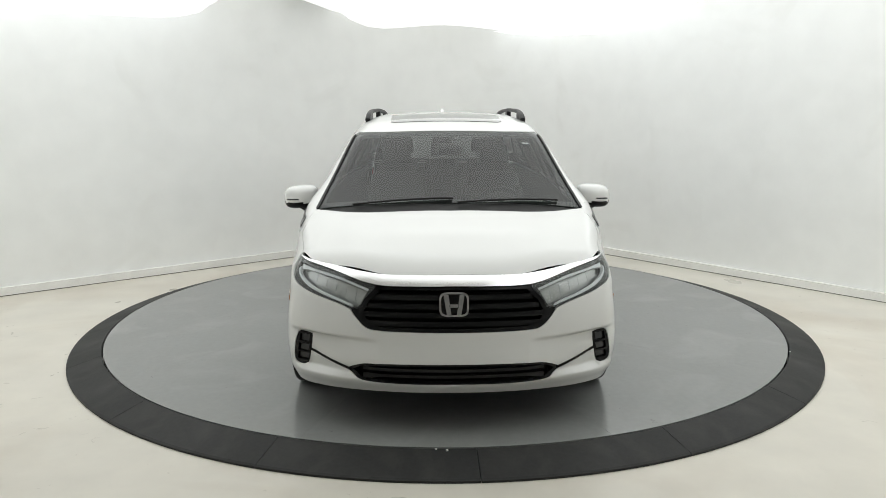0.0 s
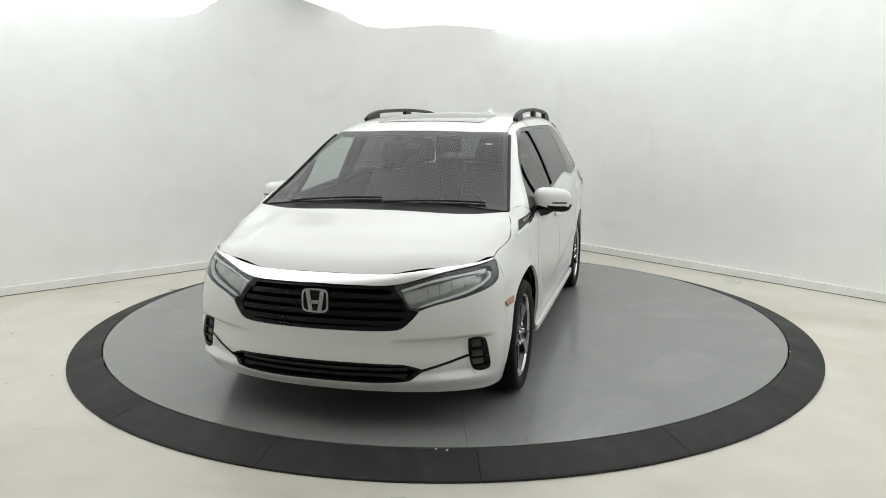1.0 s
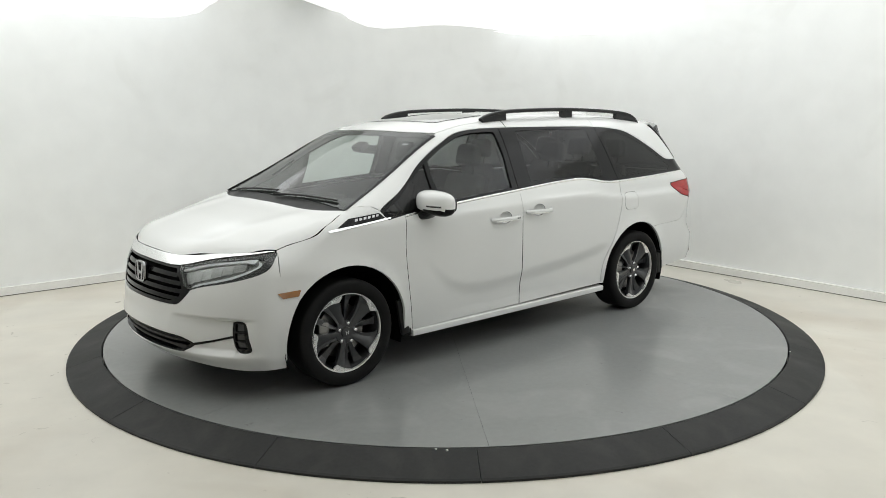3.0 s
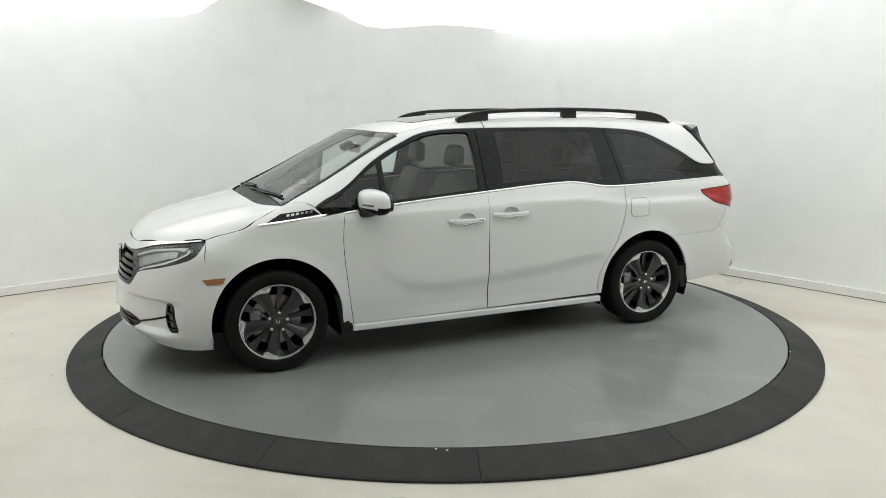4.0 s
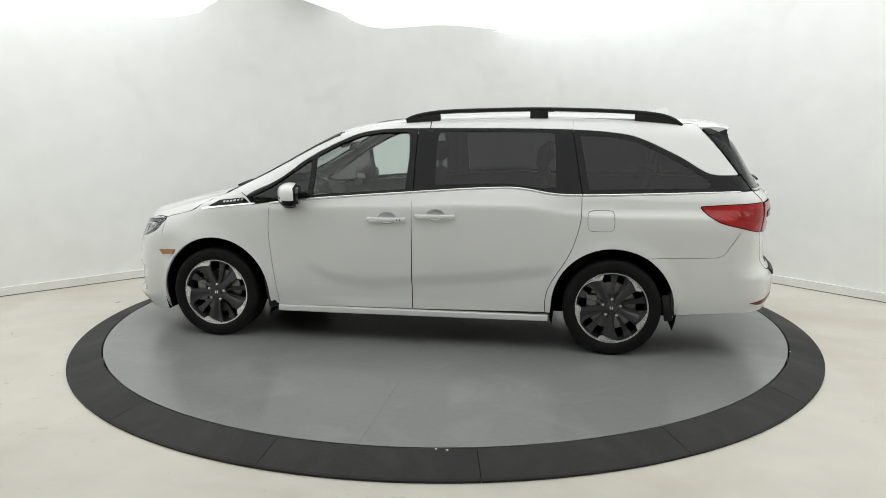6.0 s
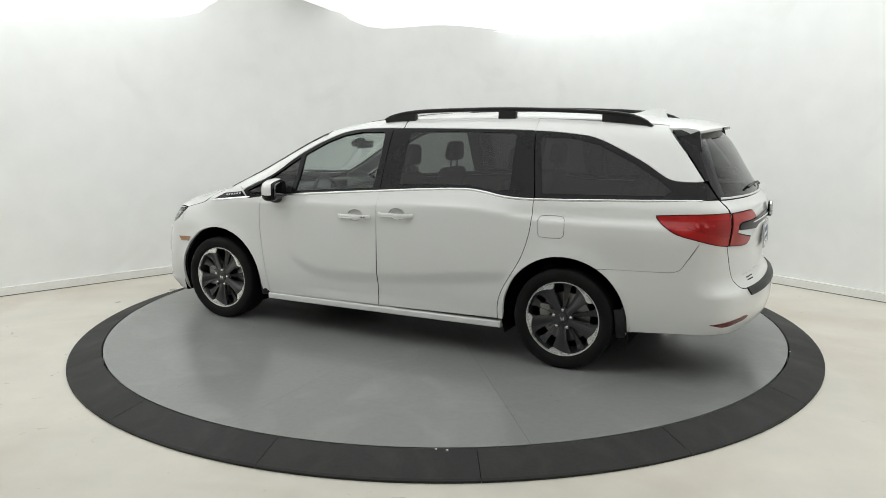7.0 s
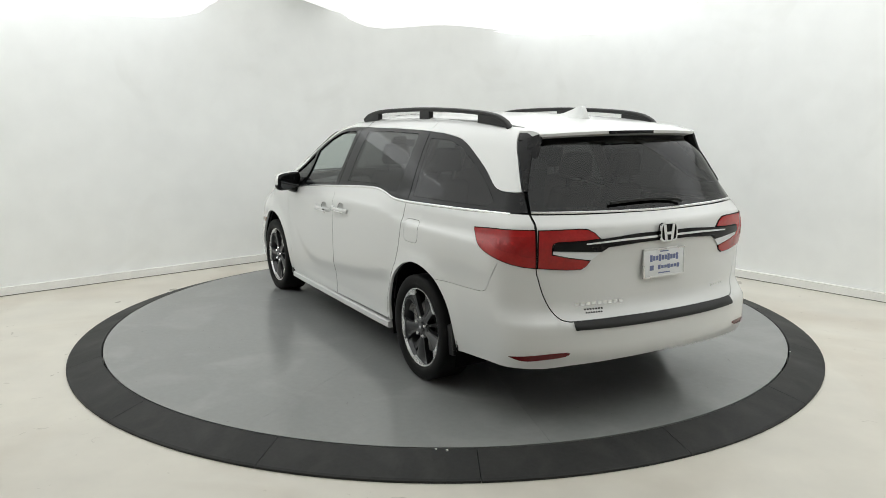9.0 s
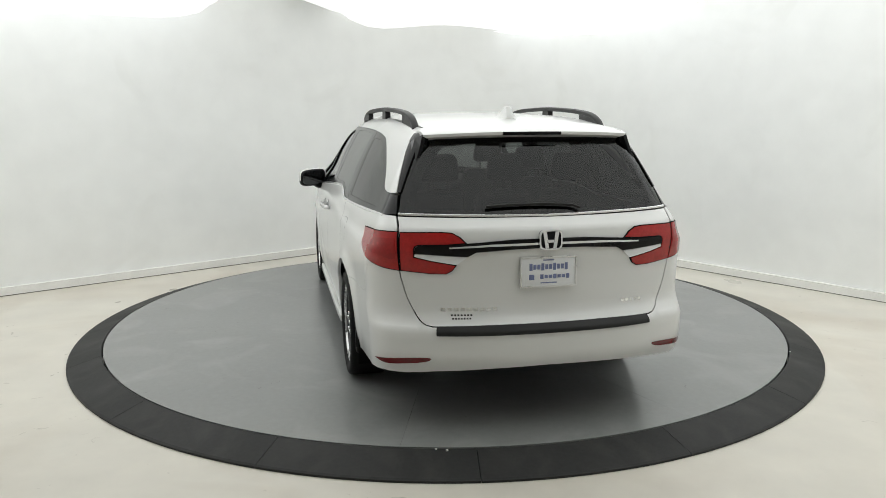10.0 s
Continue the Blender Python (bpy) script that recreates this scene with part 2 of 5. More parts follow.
def light_panel(corners, drop, mat):
    """A brighter diffuser hung under the cloth; corners: four plan points."""
    bm = bmesh.new()
    n = 12
    a, b, c, d = [Vector(p) for p in corners]
    grid = [[bm.verts.new((*a.lerp(b, i / n).lerp(d.lerp(c, i / n), j / n), 0)) for j in range(n + 1)] for i in range(n + 1)]
    for row in grid:
        for v in row:
            v.co.z = cloth_height(v.co.x, v.co.y) - drop
    for i in range(n):
        for j in range(n):
            bm.faces.new((grid[i][j], grid[i][j + 1], grid[i + 1][j + 1], grid[i + 1][j]))
    return tagged(part("ceiling_light", bm, mat), "glowing white cloth diffuser under the ceiling", "ceiling light", "ceiling lights")


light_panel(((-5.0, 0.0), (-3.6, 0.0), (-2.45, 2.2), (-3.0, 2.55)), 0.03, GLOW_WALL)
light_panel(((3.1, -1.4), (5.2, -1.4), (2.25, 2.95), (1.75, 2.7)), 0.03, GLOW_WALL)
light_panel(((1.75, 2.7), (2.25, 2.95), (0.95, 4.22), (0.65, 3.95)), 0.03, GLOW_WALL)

# ---- turntable: a turning grey disk inside a fixed black ramp of sixteen pieces ----
R_DISK, R_OUT = 2.729, 2.972
turntable = tagged(new("turntable"), "round grey painted turntable disk, glossy and scuffed", "turntable")
for k in range(10):
    bm = bmesh.new()
    n = 24
    a0, a1 = math.radians(36 * k + 18.3), math.radians(36 * (k + 1) + 18.3)
    g = 0.00045
    cut = [(0.0012 * math.cos((a0 + a1) / 2), 0.0012 * math.sin((a0 + a1) / 2))]
    cut += [((R_DISK - 0.004) * math.cos(a0 + g / 2 + (a1 - a0 - g) * i / n), (R_DISK - 0.004) * math.sin(a0 + g / 2 + (a1 - a0 - g) * i / n)) for i in range(n + 1)]
    tops, lows = [bm.verts.new((x, y, 0)) for x, y in cut], [bm.verts.new((x, y, -0.06)) for x, y in cut]
    bm.faces.new(tops)
    for i in range(len(cut)):
        j = (i + 1) % len(cut)
        bm.faces.new((tops[i], lows[i], lows[j], tops[j]))
    part("disk_plate", bm, DISK, turntable, smooth=False)
bm = bmesh.new()
bmesh.ops.create_cone(bm, cap_ends=True, segments=96, radius1=R_DISK - 0.01, radius2=R_DISK - 0.01, depth=0.014, matrix=Matrix.Translation((0, 0, -0.0667)))
part("disk_base", bm, LIP, turntable, "black base under the plates", smooth=False)

ramp = tagged(new("turntable_ramp"), "fixed sloping black rubber ramp ring round the turntable", "ramp")
ramp.location = (0, 0, 0)
bm = bmesh.new()
n = 10
seg = math.radians(22.5)
rows = []
for i in range(n + 1):
    a = 0.0006 + (seg - 0.0012) * i / n
    rows.append([bm.verts.new((r * math.cos(a), r * math.sin(a), z)) for r, z in
                 ((R_DISK + 0.006, FLOOR_Z + 0.001), (R_DISK + 0.006, -0.004), (R_DISK + 0.012, 0.0), (R_OUT - 0.012, FLOOR_Z + 0.020), (R_OUT, FLOOR_Z + 0.013), (R_OUT, FLOOR_Z + 0.001))])
for a, b in zip(rows, rows[1:]):
    for i in range(6):
        f = bm.faces.new((a[i], a[(i + 1) % 6], b[(i + 1) % 6], b[i]))
        f.material_index = 1 if i == 4 else 0
bm.faces.new(rows[0])
bm.faces.new(rows[-1][::-1])
bmesh.ops.recalc_face_normals(bm, faces=bm.faces)
piece = bm_mesh("ramp_piece", bm, [RUBBER, LIP], smooth=False)
for k in range(16):
    ob = part("ramp_piece", piece, None, ramp)
    ob.rotation_euler = (0, 0, math.radians(-86.6 + 22.5 * k))


for ang, r in ((-89.8, 2.752), (-91.0, 2.742), (-24.0, 2.741)):
    bm = bmesh.new()
    bmesh.ops.create_cone(bm, cap_ends=True, segments=10, radius1=0.008, radius2=0.006, depth=0.006, matrix=Matrix.Translation((r * math.cos(radians(ang)), r * math.sin(radians(ang)), -0.003)))
    part("ramp_screw", bm, TRIM, ramp, "small pale screw head")


# ---- the van's body as one smooth field: x forward, y to its left, z up, wheels' mid at 0 ----
def curve(*pts):
    """A smooth curve through a few stations."""
    xs, ys = np.array([p[0] for p in pts], float), np.array([p[1] for p in pts], float)
    m = np.gradient(ys, xs)
    s = np.diff(ys) / np.diff(xs)
    m[0], m[-1] = s[0], s[-1]
    for i in range(1, len(xs) - 1):
        m[i] = 0 if s[i - 1] * s[i] <= 0 else 2 * s[i - 1] * s[i] / (s[i - 1] + s[i])
    gx = np.arange(xs[0], xs[-1] + 5e-4, 1e-3)
    k = np.clip(np.searchsorted(xs, gx, "right") - 1, 0, len(xs) - 2)
    h = xs[k + 1] - xs[k]
    t = (gx - xs[k]) / h
    gy = ((2 * t**3 - 3 * t**2 + 1) * ys[k] + (t**3 - 2 * t**2 + t) * h * m[k]
          + (3 * t**2 - 2 * t**3) * ys[k + 1] + (t**3 - t**2) * h * m[k + 1])
    return lambda x: np.interp(x, gx, gy)


def bump(x, mid, width):
    return np.exp(-((x - mid) / width) ** 2)


def step(x, a, b):
    t = np.clip((x - a) / (b - a), 0, 1)
    return t * t * (3 - 2 * t)


SIDE = curve((0.15, 0.915), (0.22, 0.945), (0.30, 0.962), (0.45, 0.978), (0.65, 0.984), (0.85, 0.983), (1.0, 0.9795), (1.028, 0.9765), (1.06, 0.965),
             (1.14, 0.935), (1.2, 0.905), (1.3, 0.862), (1.4, 0.815), (1.5, 0.763), (1.58, 0.715), (1.65, 0.665), (1.8, 0.55))
TOP = curve((-3.0, 1.5), (-2.4, 1.605), (-2.0, 1.665), (-1.5, 1.702), (-0.8, 1.716), (-0.2, 1.703), (0.2, 1.668), (0.48, 1.622), (0.62, 1.588), (0.70, 1.553),
            (0.85, 1.479), (1.1, 1.345), (1.4, 1.190), (1.55, 1.120), (1.62, 1.091), (1.75, 1.066), (1.95, 1.028), (2.1, 0.984), (2.25, 0.936), (2.36, 0.89), (2.45, 0.82), (2.6, 0.6))
NOSE = curve((0.1, 2.30), (0.22, 2.40), (0.30, 2.475), (0.40, 2.49), (0.5, 2.475), (0.6, 2.465), (0.72, 2.44), (0.82, 2.40), (0.9, 2.37), (1.2, 2.3), (2.0, 2.3))
TAIL = curve((0.1, -2.5), (0.24, -2.60), (0.32, -2.66), (0.45, -2.70), (0.56, -2.70), (0.61, -2.66), (0.68, -2.625), (0.85, -2.625), (1.02, -2.645),
             (1.10, -2.635), (1.17, -2.575), (1.3, -2.49), (1.45, -2.40), (1.58, -2.31), (1.66, -2.22), (2.0, -2.0))


CREASE = curve((-1.6, 0.70), (-1.05, 0.645), (-0.5, 0.575), (-0.05, 0.535), (0.3, 0.512), (0.5, 0.53), (0.65, 0.58), (0.8, 0.69), (1.0, 0.89), (1.3, 1.0))


def smax(a, b, k):
    h = np.clip(0.5 + 0.5 * (a - b) / k, 0, 1)
    return a * h + b * (1 - h) + k * h * (1 - h)


def half_width(x, z):
    # the shoulder crease climbs over the rear door and falls away behind it
    shift = 0.035 * bump(x, -0.6, 0.45) - 0.03 * step(x, 0.2, 1.2) - 0.05 * step(-x, 0.8, 1.5)
    w = SIDE(z - shift * bump(z, 1.035, 0.055))
    w = w - 0.070 * step(-x, 1.0, 2.4) * step(z, 0.6, 1.5) - 0.03 * step(-x, 1.6, 2.6) - (0.024 + 0.026 * step(z, 0.45, 0.75)) * step(x, 1.5, 2.05) - 0.028 * step(-x, 1.5, 1.9) * step(-z, -0.95, -0.70) - 0.07 * step(x, 1.2, 2.0) * step(z, 0.75, 1.0)
    # the glasshouse leans in towards the windscreen
    w = w - 0.032 * step(x, 0.0, 0.9) * step(z, 1.08, 1.30) * step(1.5 - x, 0.0, 0.3)
    doors = step(x, -1.35, -0.9) * step(-x, -0.95, -0.45)
    # scooped lower doors under a soft crease that drops from the front wing and runs level, and a lip above the sill
    under = CREASE(x) - z
    w = w - 0.016 * doors * (step(under, -0.008, 0.10) - 0.7 * step(under, 0.10, 0.38)) * (1 - 0.6 * step(0.36 - z, 0.0, 0.08))
    # flared wheel arches
    for xc in (1.5, -1.5):
        r = np.hypot(x - xc, (z - 0.36) * 1.02)
        w = w + 0.016 * bump(r, 0.41, 0.06) * step(z, 0.15, 0.5)
    return w


def field(x, y, z):
    """Negative inside the body, zero on its skin."""
    a = np.abs(y) - half_width(x, z)
    xs = x + 0.20 * y * y * step(x, 0.2, 1.2) * step(2.3 - x, 0.0, 0.6)
    b = z - TOP(xs) + 0.075 * y * y * step(0.9 - x, -0.4, 0.6) + 0.03 * y * y * step(x, 1.4, 2.0) + 0.10 * y**4 * step(x, 1.5, 2.2)
    b = b - 0.008 * step(x, 1.45, 1.75) * bump(np.abs(y), 0.60 - 0.10 * (x - 1.5), 0.10)
    c = x - NOSE(z) + 0.30 * y * y + 0.12 * y**4
    ay = np.abs(y)
    # a pocket in each corner whose floor faces forward
    pocket = np.clip((ay - 0.40) / 0.36, 0, 1) * np.clip((0.930 - ay) / 0.15, 0, 1)
    c = c + 0.055 * pocket * step(z, 0.300, 0.326) * step(-z, -0.530, -0.506) - 0.012 * step(ay, 0.45, 0.75) * step(-z, -0.33, -0.26)
    d = TAIL(z) - x + 0.16 * y * y + 0.12 * y**4
    f = smax(a, b * 0.9, 0.10)
    f = smax(f, c, 0.12)
    return smax(f, d, 0.13)


def root(fn, lo, hi):
    for _ in range(34):
        mid = (lo + hi) / 2
        inside = fn(mid) < 0
        lo, hi = np.where(inside, mid, lo), np.where(inside, hi, mid)
    return (lo + hi) / 2


def from_side(p):
    p = np.asarray(p, float)
    y = root(lambda y: field(p[:, 0], y, p[:, 1]), np.zeros(len(p)), np.full(len(p), 1.3))
    return np.stack([p[:, 0], y, p[:, 1]], 1)


def from_top(p):
    p = np.asarray(p, float)
    z = root(lambda z: field(p[:, 0], p[:, 1], z), np.full(len(p), 0.45), np.full(len(p), 2.0))
    return np.stack([p[:, 0], p[:, 1], z], 1)


def from_end(p, end):
    """p: rows of y and z, met from the front (end 1) or from behind (end -1)."""
    p = np.asarray(p, float)
    x = root(lambda x: field(end * x, p[:, 0], p[:, 1]), np.full(len(p), 0.5), np.full(len(p), 3.0))
    return np.stack([end * x, p[:, 0], p[:, 1]], 1)


AXIS = 1.25


def from_axis(p, end):
    """p: rows of angle (radians, times 1.2) and height round an upright axis near the front or the rear."""
    p = np.asarray(p, float)
    cs, sn = np.cos(p[:, 0] / 1.2), np.sin(p[:, 0] / 1.2)
    r = root(lambda r: field(end * (AXIS + r * cs), r * sn, p[:, 1]), np.full(len(p), 0.05), np.full(len(p), 2.2))
    return np.stack([end * (AXIS + r * cs), r * sn, p[:, 1]], 1)


def to_axis(q, end):
    q = np.asarray(q, float)
    return np.stack([1.2 * np.arctan2(q[:, 1], end * q[:, 0] - AXIS), q[:, 2]], 1)


def normals(q):
    e = 6e-3
    g = np.stack([field(q[:, 0] + e, q[:, 1], q[:, 2]) - field(q[:, 0] - e, q[:, 1], q[:, 2]),
                  field(q[:, 0], q[:, 1] + e, q[:, 2]) - field(q[:, 0], q[:, 1] - e, q[:, 2]),
                  field(q[:, 0], q[:, 1], q[:, 2] + e) - field(q[:, 0], q[:, 1], q[:, 2] - e)], 1)
    return g / np.linalg.norm(g, axis=1)[:, None]


# ---- panels cut from the body's skin ----
def S(*rows):
    return [tuple(r) for r in from_side(rows)]


def T(*rows):
    return [tuple(r) for r in from_top(rows)]


def E(end, *rows):
    return [tuple(r) for r in from_end(rows, end)]


def arc(xc, zc, r, a0, a1, n=16):
    """A wheel arch's edge on the side."""
    return S(*[(xc + r * math.cos(radians(a0 + (a1 - a0) * k / n)), zc + r * math.sin(radians(a0 + (a1 - a0) * k / n))) for k in range(n + 1)])


def flip(pts):
    return [(x, -y, z) for x, y, z in pts]


def whole(half):
    """Both halves of an outline that runs from the middle line over the left side back to the middle line."""
    return list(half) + flip(half[::-1])


def smooth_line(pts, n=6):
    """A soft curve through a few points of the skin."""
    p = [Vector(q) for q in pts]
    p = [2 * p[0] - p[1]] + p + [2 * p[-1] - p[-2]]
    out = []
    for i in range(1, len(p) - 2):
        a, b, c, d = p[i - 1:i + 3]
        for k in range(n):
            t = k / n
            out.append(tuple(0.5 * ((2 * b) + (c - a) * t + (2 * a - 5 * b + 4 * c - d) * t * t + (3 * b - a - 3 * c + d) * t**3)))
    return out + [tuple(p[-2])]


def inside(p, poly):
    a, b = poly, np.roll(poly, -1, 0)
    x, y = p[:, 0][:, None], p[:, 1][:, None]
    with np.errstate(divide="ignore", invalid="ignore"):
        cross = ((a[:, 1] > y) != (b[:, 1] > y)) & (x < (b[:, 0] - a[:, 0]) * (y - a[:, 1]) / (b[:, 1] - a[:, 1]) + a[:, 0])
    return cross.sum(1) % 2 == 1


def resample(poly, step_):
    out = []
    for a, b in zip(poly, np.roll(poly, -1, 0)):
        n = max(1, int(np.ceil(np.linalg.norm(b - a) / step_)))
        out += [a + (b - a) * k / n for k in range(n)]
    return np.array(out)


def shrink(poly, gap):
    area = np.sum(poly[:, 0] * np.roll(poly[:, 1], -1) - np.roll(poly[:, 0], -1) * poly[:, 1])
    if area < 0:
        poly = poly[::-1]
    keep = np.linalg.norm(poly - np.roll(poly, 1, 0), axis=1) > 1e-5
    poly = poly[keep]
    d = np.roll(poly, -1, 0) - poly
    d /= np.linalg.norm(d, axis=1)[:, None]
    nrm = np.stack([-d[:, 1], d[:, 0]], 1)
    m = nrm + np.roll(nrm, 1, 0)
    m /= np.maximum(np.sum(m * m, 1), 0.6)[:, None] / 2
    return poly + gap * m


LIFTS = {"side": (lambda q: q[:, [0, 2]], from_side), "top": (lambda q: q[:, [0, 1]], from_top),
         "front": (lambda q: to_axis(q, 1), lambda p: from_axis(p, 1)), "rear": (lambda q: to_axis(q, -1), lambda p: from_axis(p, -1))}


def skin(name, outline, way, mat, parent, label="", offset=0.0, depth=0.018, gap=0.0025, res=0.04, holes=(), mirror=False, edge=None):
    """A panel of the skin inside an outline, with a folded edge; offset: how far it stands off the skin."""
    down, lift = LIFTS[way]
    loops = [shrink(down(np.array(outline, float)), gap)] + [shrink(down(np.array(h, float)), -gap) for h in holes]
    loops = [resample(l, res * 0.6) for l in loops]
    lo, hi = loops[0].min(0), loops[0].max(0)
    gx, gy = np.meshgrid(np.arange(lo[0], hi[0], res), np.arange(lo[1], hi[1], res))
    gx = gx + (np.arange(gx.shape[0]) % 2)[:, None] * res / 2
    pts = np.stack([gx.ravel(), gy.ravel()], 1)
    ok = inside(pts, loops[0])
    for h in loops[1:]:
        ok &= ~inside(pts, h)
    pts = pts[ok]
    rim = np.concatenate(loops)
    if len(pts):
        far = np.min(np.sum((pts[:, None, :] - rim[None]) ** 2, 2), 1) > (res * 0.45) ** 2
        pts = pts[far]
    edges, start = [], 0
    for l in loops:
        edges += [(start + i, start + (i + 1) % len(l)) for i in range(len(l))]
        start += len(l)
    allp = np.concatenate([rim, pts]) if len(pts) else rim
    from mathutils.geometry import delaunay_2d_cdt
    verts, _, faces, *_ = delaunay_2d_cdt([Vector(p) for p in allp], edges, [], 0, 1e-6)
    flat = np.array([(v.x, v.y) for v in verts])
    tris = np.array([f for f in faces if len(f) == 3])
    mids = flat[tris].mean(1)
    ok = inside(mids, loops[0])
    for h in loops[1:]:
        ok &= ~inside(mids, h)
    tris = tris[ok]
    used = np.unique(tris)
    remap = -np.ones(len(flat), int)
    remap[used] = np.arange(len(used))
    tris, flat = remap[tris], flat[used]
    q = lift(flat)
    nrm = normals(q)
    q = q + nrm * offset
    # outward winding
    a, b, c = q[tris[:, 0]], q[tris[:, 1]], q[tris[:, 2]]
    e1, e2 = flat[tris[:, 1]] - flat[tris[:, 0]], flat[tris[:, 2]] - flat[tris[:, 0]]
    turned = e1[:, 0] * e2[:, 1] - e1[:, 1] * e2[:, 0] < 0
    tris[turned] = tris[turned][:, ::-1]
    a, b, c = q[tris[:, 0]], q[tris[:, 1]], q[tris[:, 2]]
    if np.sum(np.cross(b - a, c - a) * nrm[tris[:, 0]]) < 0:
        tris = tris[:, ::-1].copy()
    count = {}
    for t in tris:
        for i in range(3):
            e = (t[i], t[(i + 1) % 3])
            count[e] = count.get(e, 0) + 1
    border = [e for e in count if (e[1], e[0]) not in count]
    bid = sorted({i for e in border for i in e})
    low = {i: len(q) + k for k, i in enumerate(bid)}
    v = np.concatenate([q, q[bid] - nrm[bid] * depth])
    f = [tuple(map(int, t)) for t in tris] + [(int(e[1]), int(e[0]), low[e[0]], low[e[1]]) for e in border]
    loop_normals = [tuple(nrm[i]) for t in tris for i in t]
    for e in border:
        p0, p1, p2 = v[e[1]], v[e[0]], v[low[e[0]]]
        g = np.cross(p1 - p0, p2 - p0)
        g = g / (np.linalg.norm(g) + 1e-12)
        loop_normals += [tuple(g)] * 4
    if mirror:
        v = v * np.array([1, -1, 1])
        out_n, k = [], 0
        for t in f:
            ns = loop_normals[k:k + len(t)]
            k += len(t)
            out_n += [(n[0], -n[1], n[2]) for n in ns[::-1]]
        f, loop_normals = [t[::-1] for t in f], out_n
    me = bpy.data.meshes.new(name)
    me.from_pydata([tuple(p) for p in v], [], f)
    me.materials.append(mat)
    if edge:
        me.materials.append(edge)
        for k, poly in enumerate(me.polygons):
            if k >= len(tris):
                poly.material_index = 1
    me.shade_smooth()
    me.normals_split_custom_set(loop_normals)
    return part(name, me, None, parent, label)


def both(name, outline, way, mat, parent, label="", **more):
    """A panel and its twin on the other side."""
    twins = parent if isinstance(parent, (list, tuple)) else (parent, parent)
    return [skin(name, outline, way, mat, twins[0], label, **more), skin(name, outline, way, mat, twins[1], label, mirror=True, **more)]


def ribbon(name, line, width, way, mat, parent, label="", **more):
    """A narrow strip of the skin along a line, widened downwards."""
    low = [(x, y, z - width) for x, y, z in line]
    return both(name, list(line) + low[::-1], way, mat, parent, label, gap=0.0, res=0.03, **more)


def bead(name, line, thick, high, mat, parent, label="", proud=0.003, mirrored=True):
    """A slim moulding laid along a line of the skin, on both sides."""
    pts = np.array(line)
    pts = pts + normals(pts) * proud
    twins = parent if isinstance(parent, (list, tuple)) else (parent, parent)
    for sy, p in zip((1, -1) if mirrored else (1,), twins):
        bm = bmesh.new()
        sweep(bm, [(x, sy * y, z) for x, y, z in pts], oval(thick, high, 10, 3.0))
        part(name, bm, mat, p, label)


van = tagged(new("minivan"), "pearl white minivan with black roof rails, parked on the turntable", "minivan")

# lines of the body
BELT = smooth_line(S((1.18, 1.032), (1.04, 1.052), (0.72, 1.088), (0.35, 1.118), (-0.05, 1.147), (-0.45, 1.175), (-0.75, 1.187), (-0.9, 1.174), (-1.06, 1.149), (-1.26, 1.143), (-1.8, 1.156), (-2.33, 1.172)), 5)
CROWN = smooth_line(S((1.235, 1.092), (1.05, 1.19), (0.8, 1.366), (0.536, 1.506), (0.393, 1.562), (0.226, 1.588), (-0.13, 1.598), (-0.7, 1.597), (-1.175, 1.588), (-1.45, 1.570), (-1.65, 1.531), (-1.93, 1.401), (-2.088, 1.306), (-2.17, 1.281), (-2.29, 1.278)), 5)


def along(line, x0, x1):
    """The stretch of a line between two stations, with its ends set."""
    pts = np.array(line)
    order = np.argsort(pts[:, 0])
    xs = pts[order, 0]
    z = lambda x: float(np.interp(x, xs, pts[order, 2]))
    mid = [tuple(p) for p in line if min(x0, x1) + 0.01 < p[0] < max(x0, x1) - 0.01]
    if x1 > x0:
        mid = mid[::-1]
    return S((x0, z(x0))) + mid + S((x1, z(x1)))


DOOR_F = smooth_line(S((1.042, 1.052), (1.056, 0.83), (1.028, 0.53), (0.992, 0.268)), 5)
DOOR_M = S((-0.048, 1.147), (-0.046, 0.7), (-0.044, 0.275))
DOOR_R = smooth_line(S((-1.262, 1.143), (-1.256, 0.95), (-1.19, 0.735), (-1.06, 0.515), (-1.022, 0.40), (-1.019, 0.292)), 5)
ARCH_F = arc(1.503, 0.345, 0.434, -12, 186, 44)
ARCH_R = arc(-1.488, 0.345, 0.428, -5, 188, 44)
HOOD_SIDE = smooth_line(S((1.935, 0.910), (1.86, 0.932), (1.70, 0.972), (1.62, 1.02)) + T((1.555, 0.89), (1.44, 0.848)), 5)
HOOD_FRONT = smooth_line(E(1, (0.0, 0.858), (0.2, 0.857), (0.39, 0.859), (0.62, 0.885), (0.72, 0.893), (0.80, 0.900)) + S((1.935, 0.910)), 5)
BAR_LOW = smooth_line(E(1, (0.0, 0.806), (0.2, 0.804), (0.42, 0.808), (0.62, 0.856), (0.72, 0.876), (0.80, 0.888)) + S((1.945, 0.904)), 5)
HOOD_BACK = smooth_line(T((1.44, 0.848), (1.535, 0.60), (1.562, 0.35), (1.575, 0.0)), 5)
LAMP_LOW = smooth_line(S((1.935, 0.895), (2.025, 0.802)) + E(1, (0.805, 0.744), (0.635, 0.703), (0.555, 0.676)), 4)
GRILLE_IN = E(1, (0.415, 0.800), (0.435, 0.776), (0.475, 0.735), (0.50, 0.690))
GRILLE_LOW = smooth_line(E(1, (0.555, 0.674), (0.522, 0.632), (0.468, 0.585), (0.39, 0.574), (0.2, 0.573), (0.0, 0.573)), 5)
WING_FRONT = smooth_line(S((1.935, 0.895), (1.952, 0.77), (1.915, 0.67), (1.848, 0.6115)), 5)
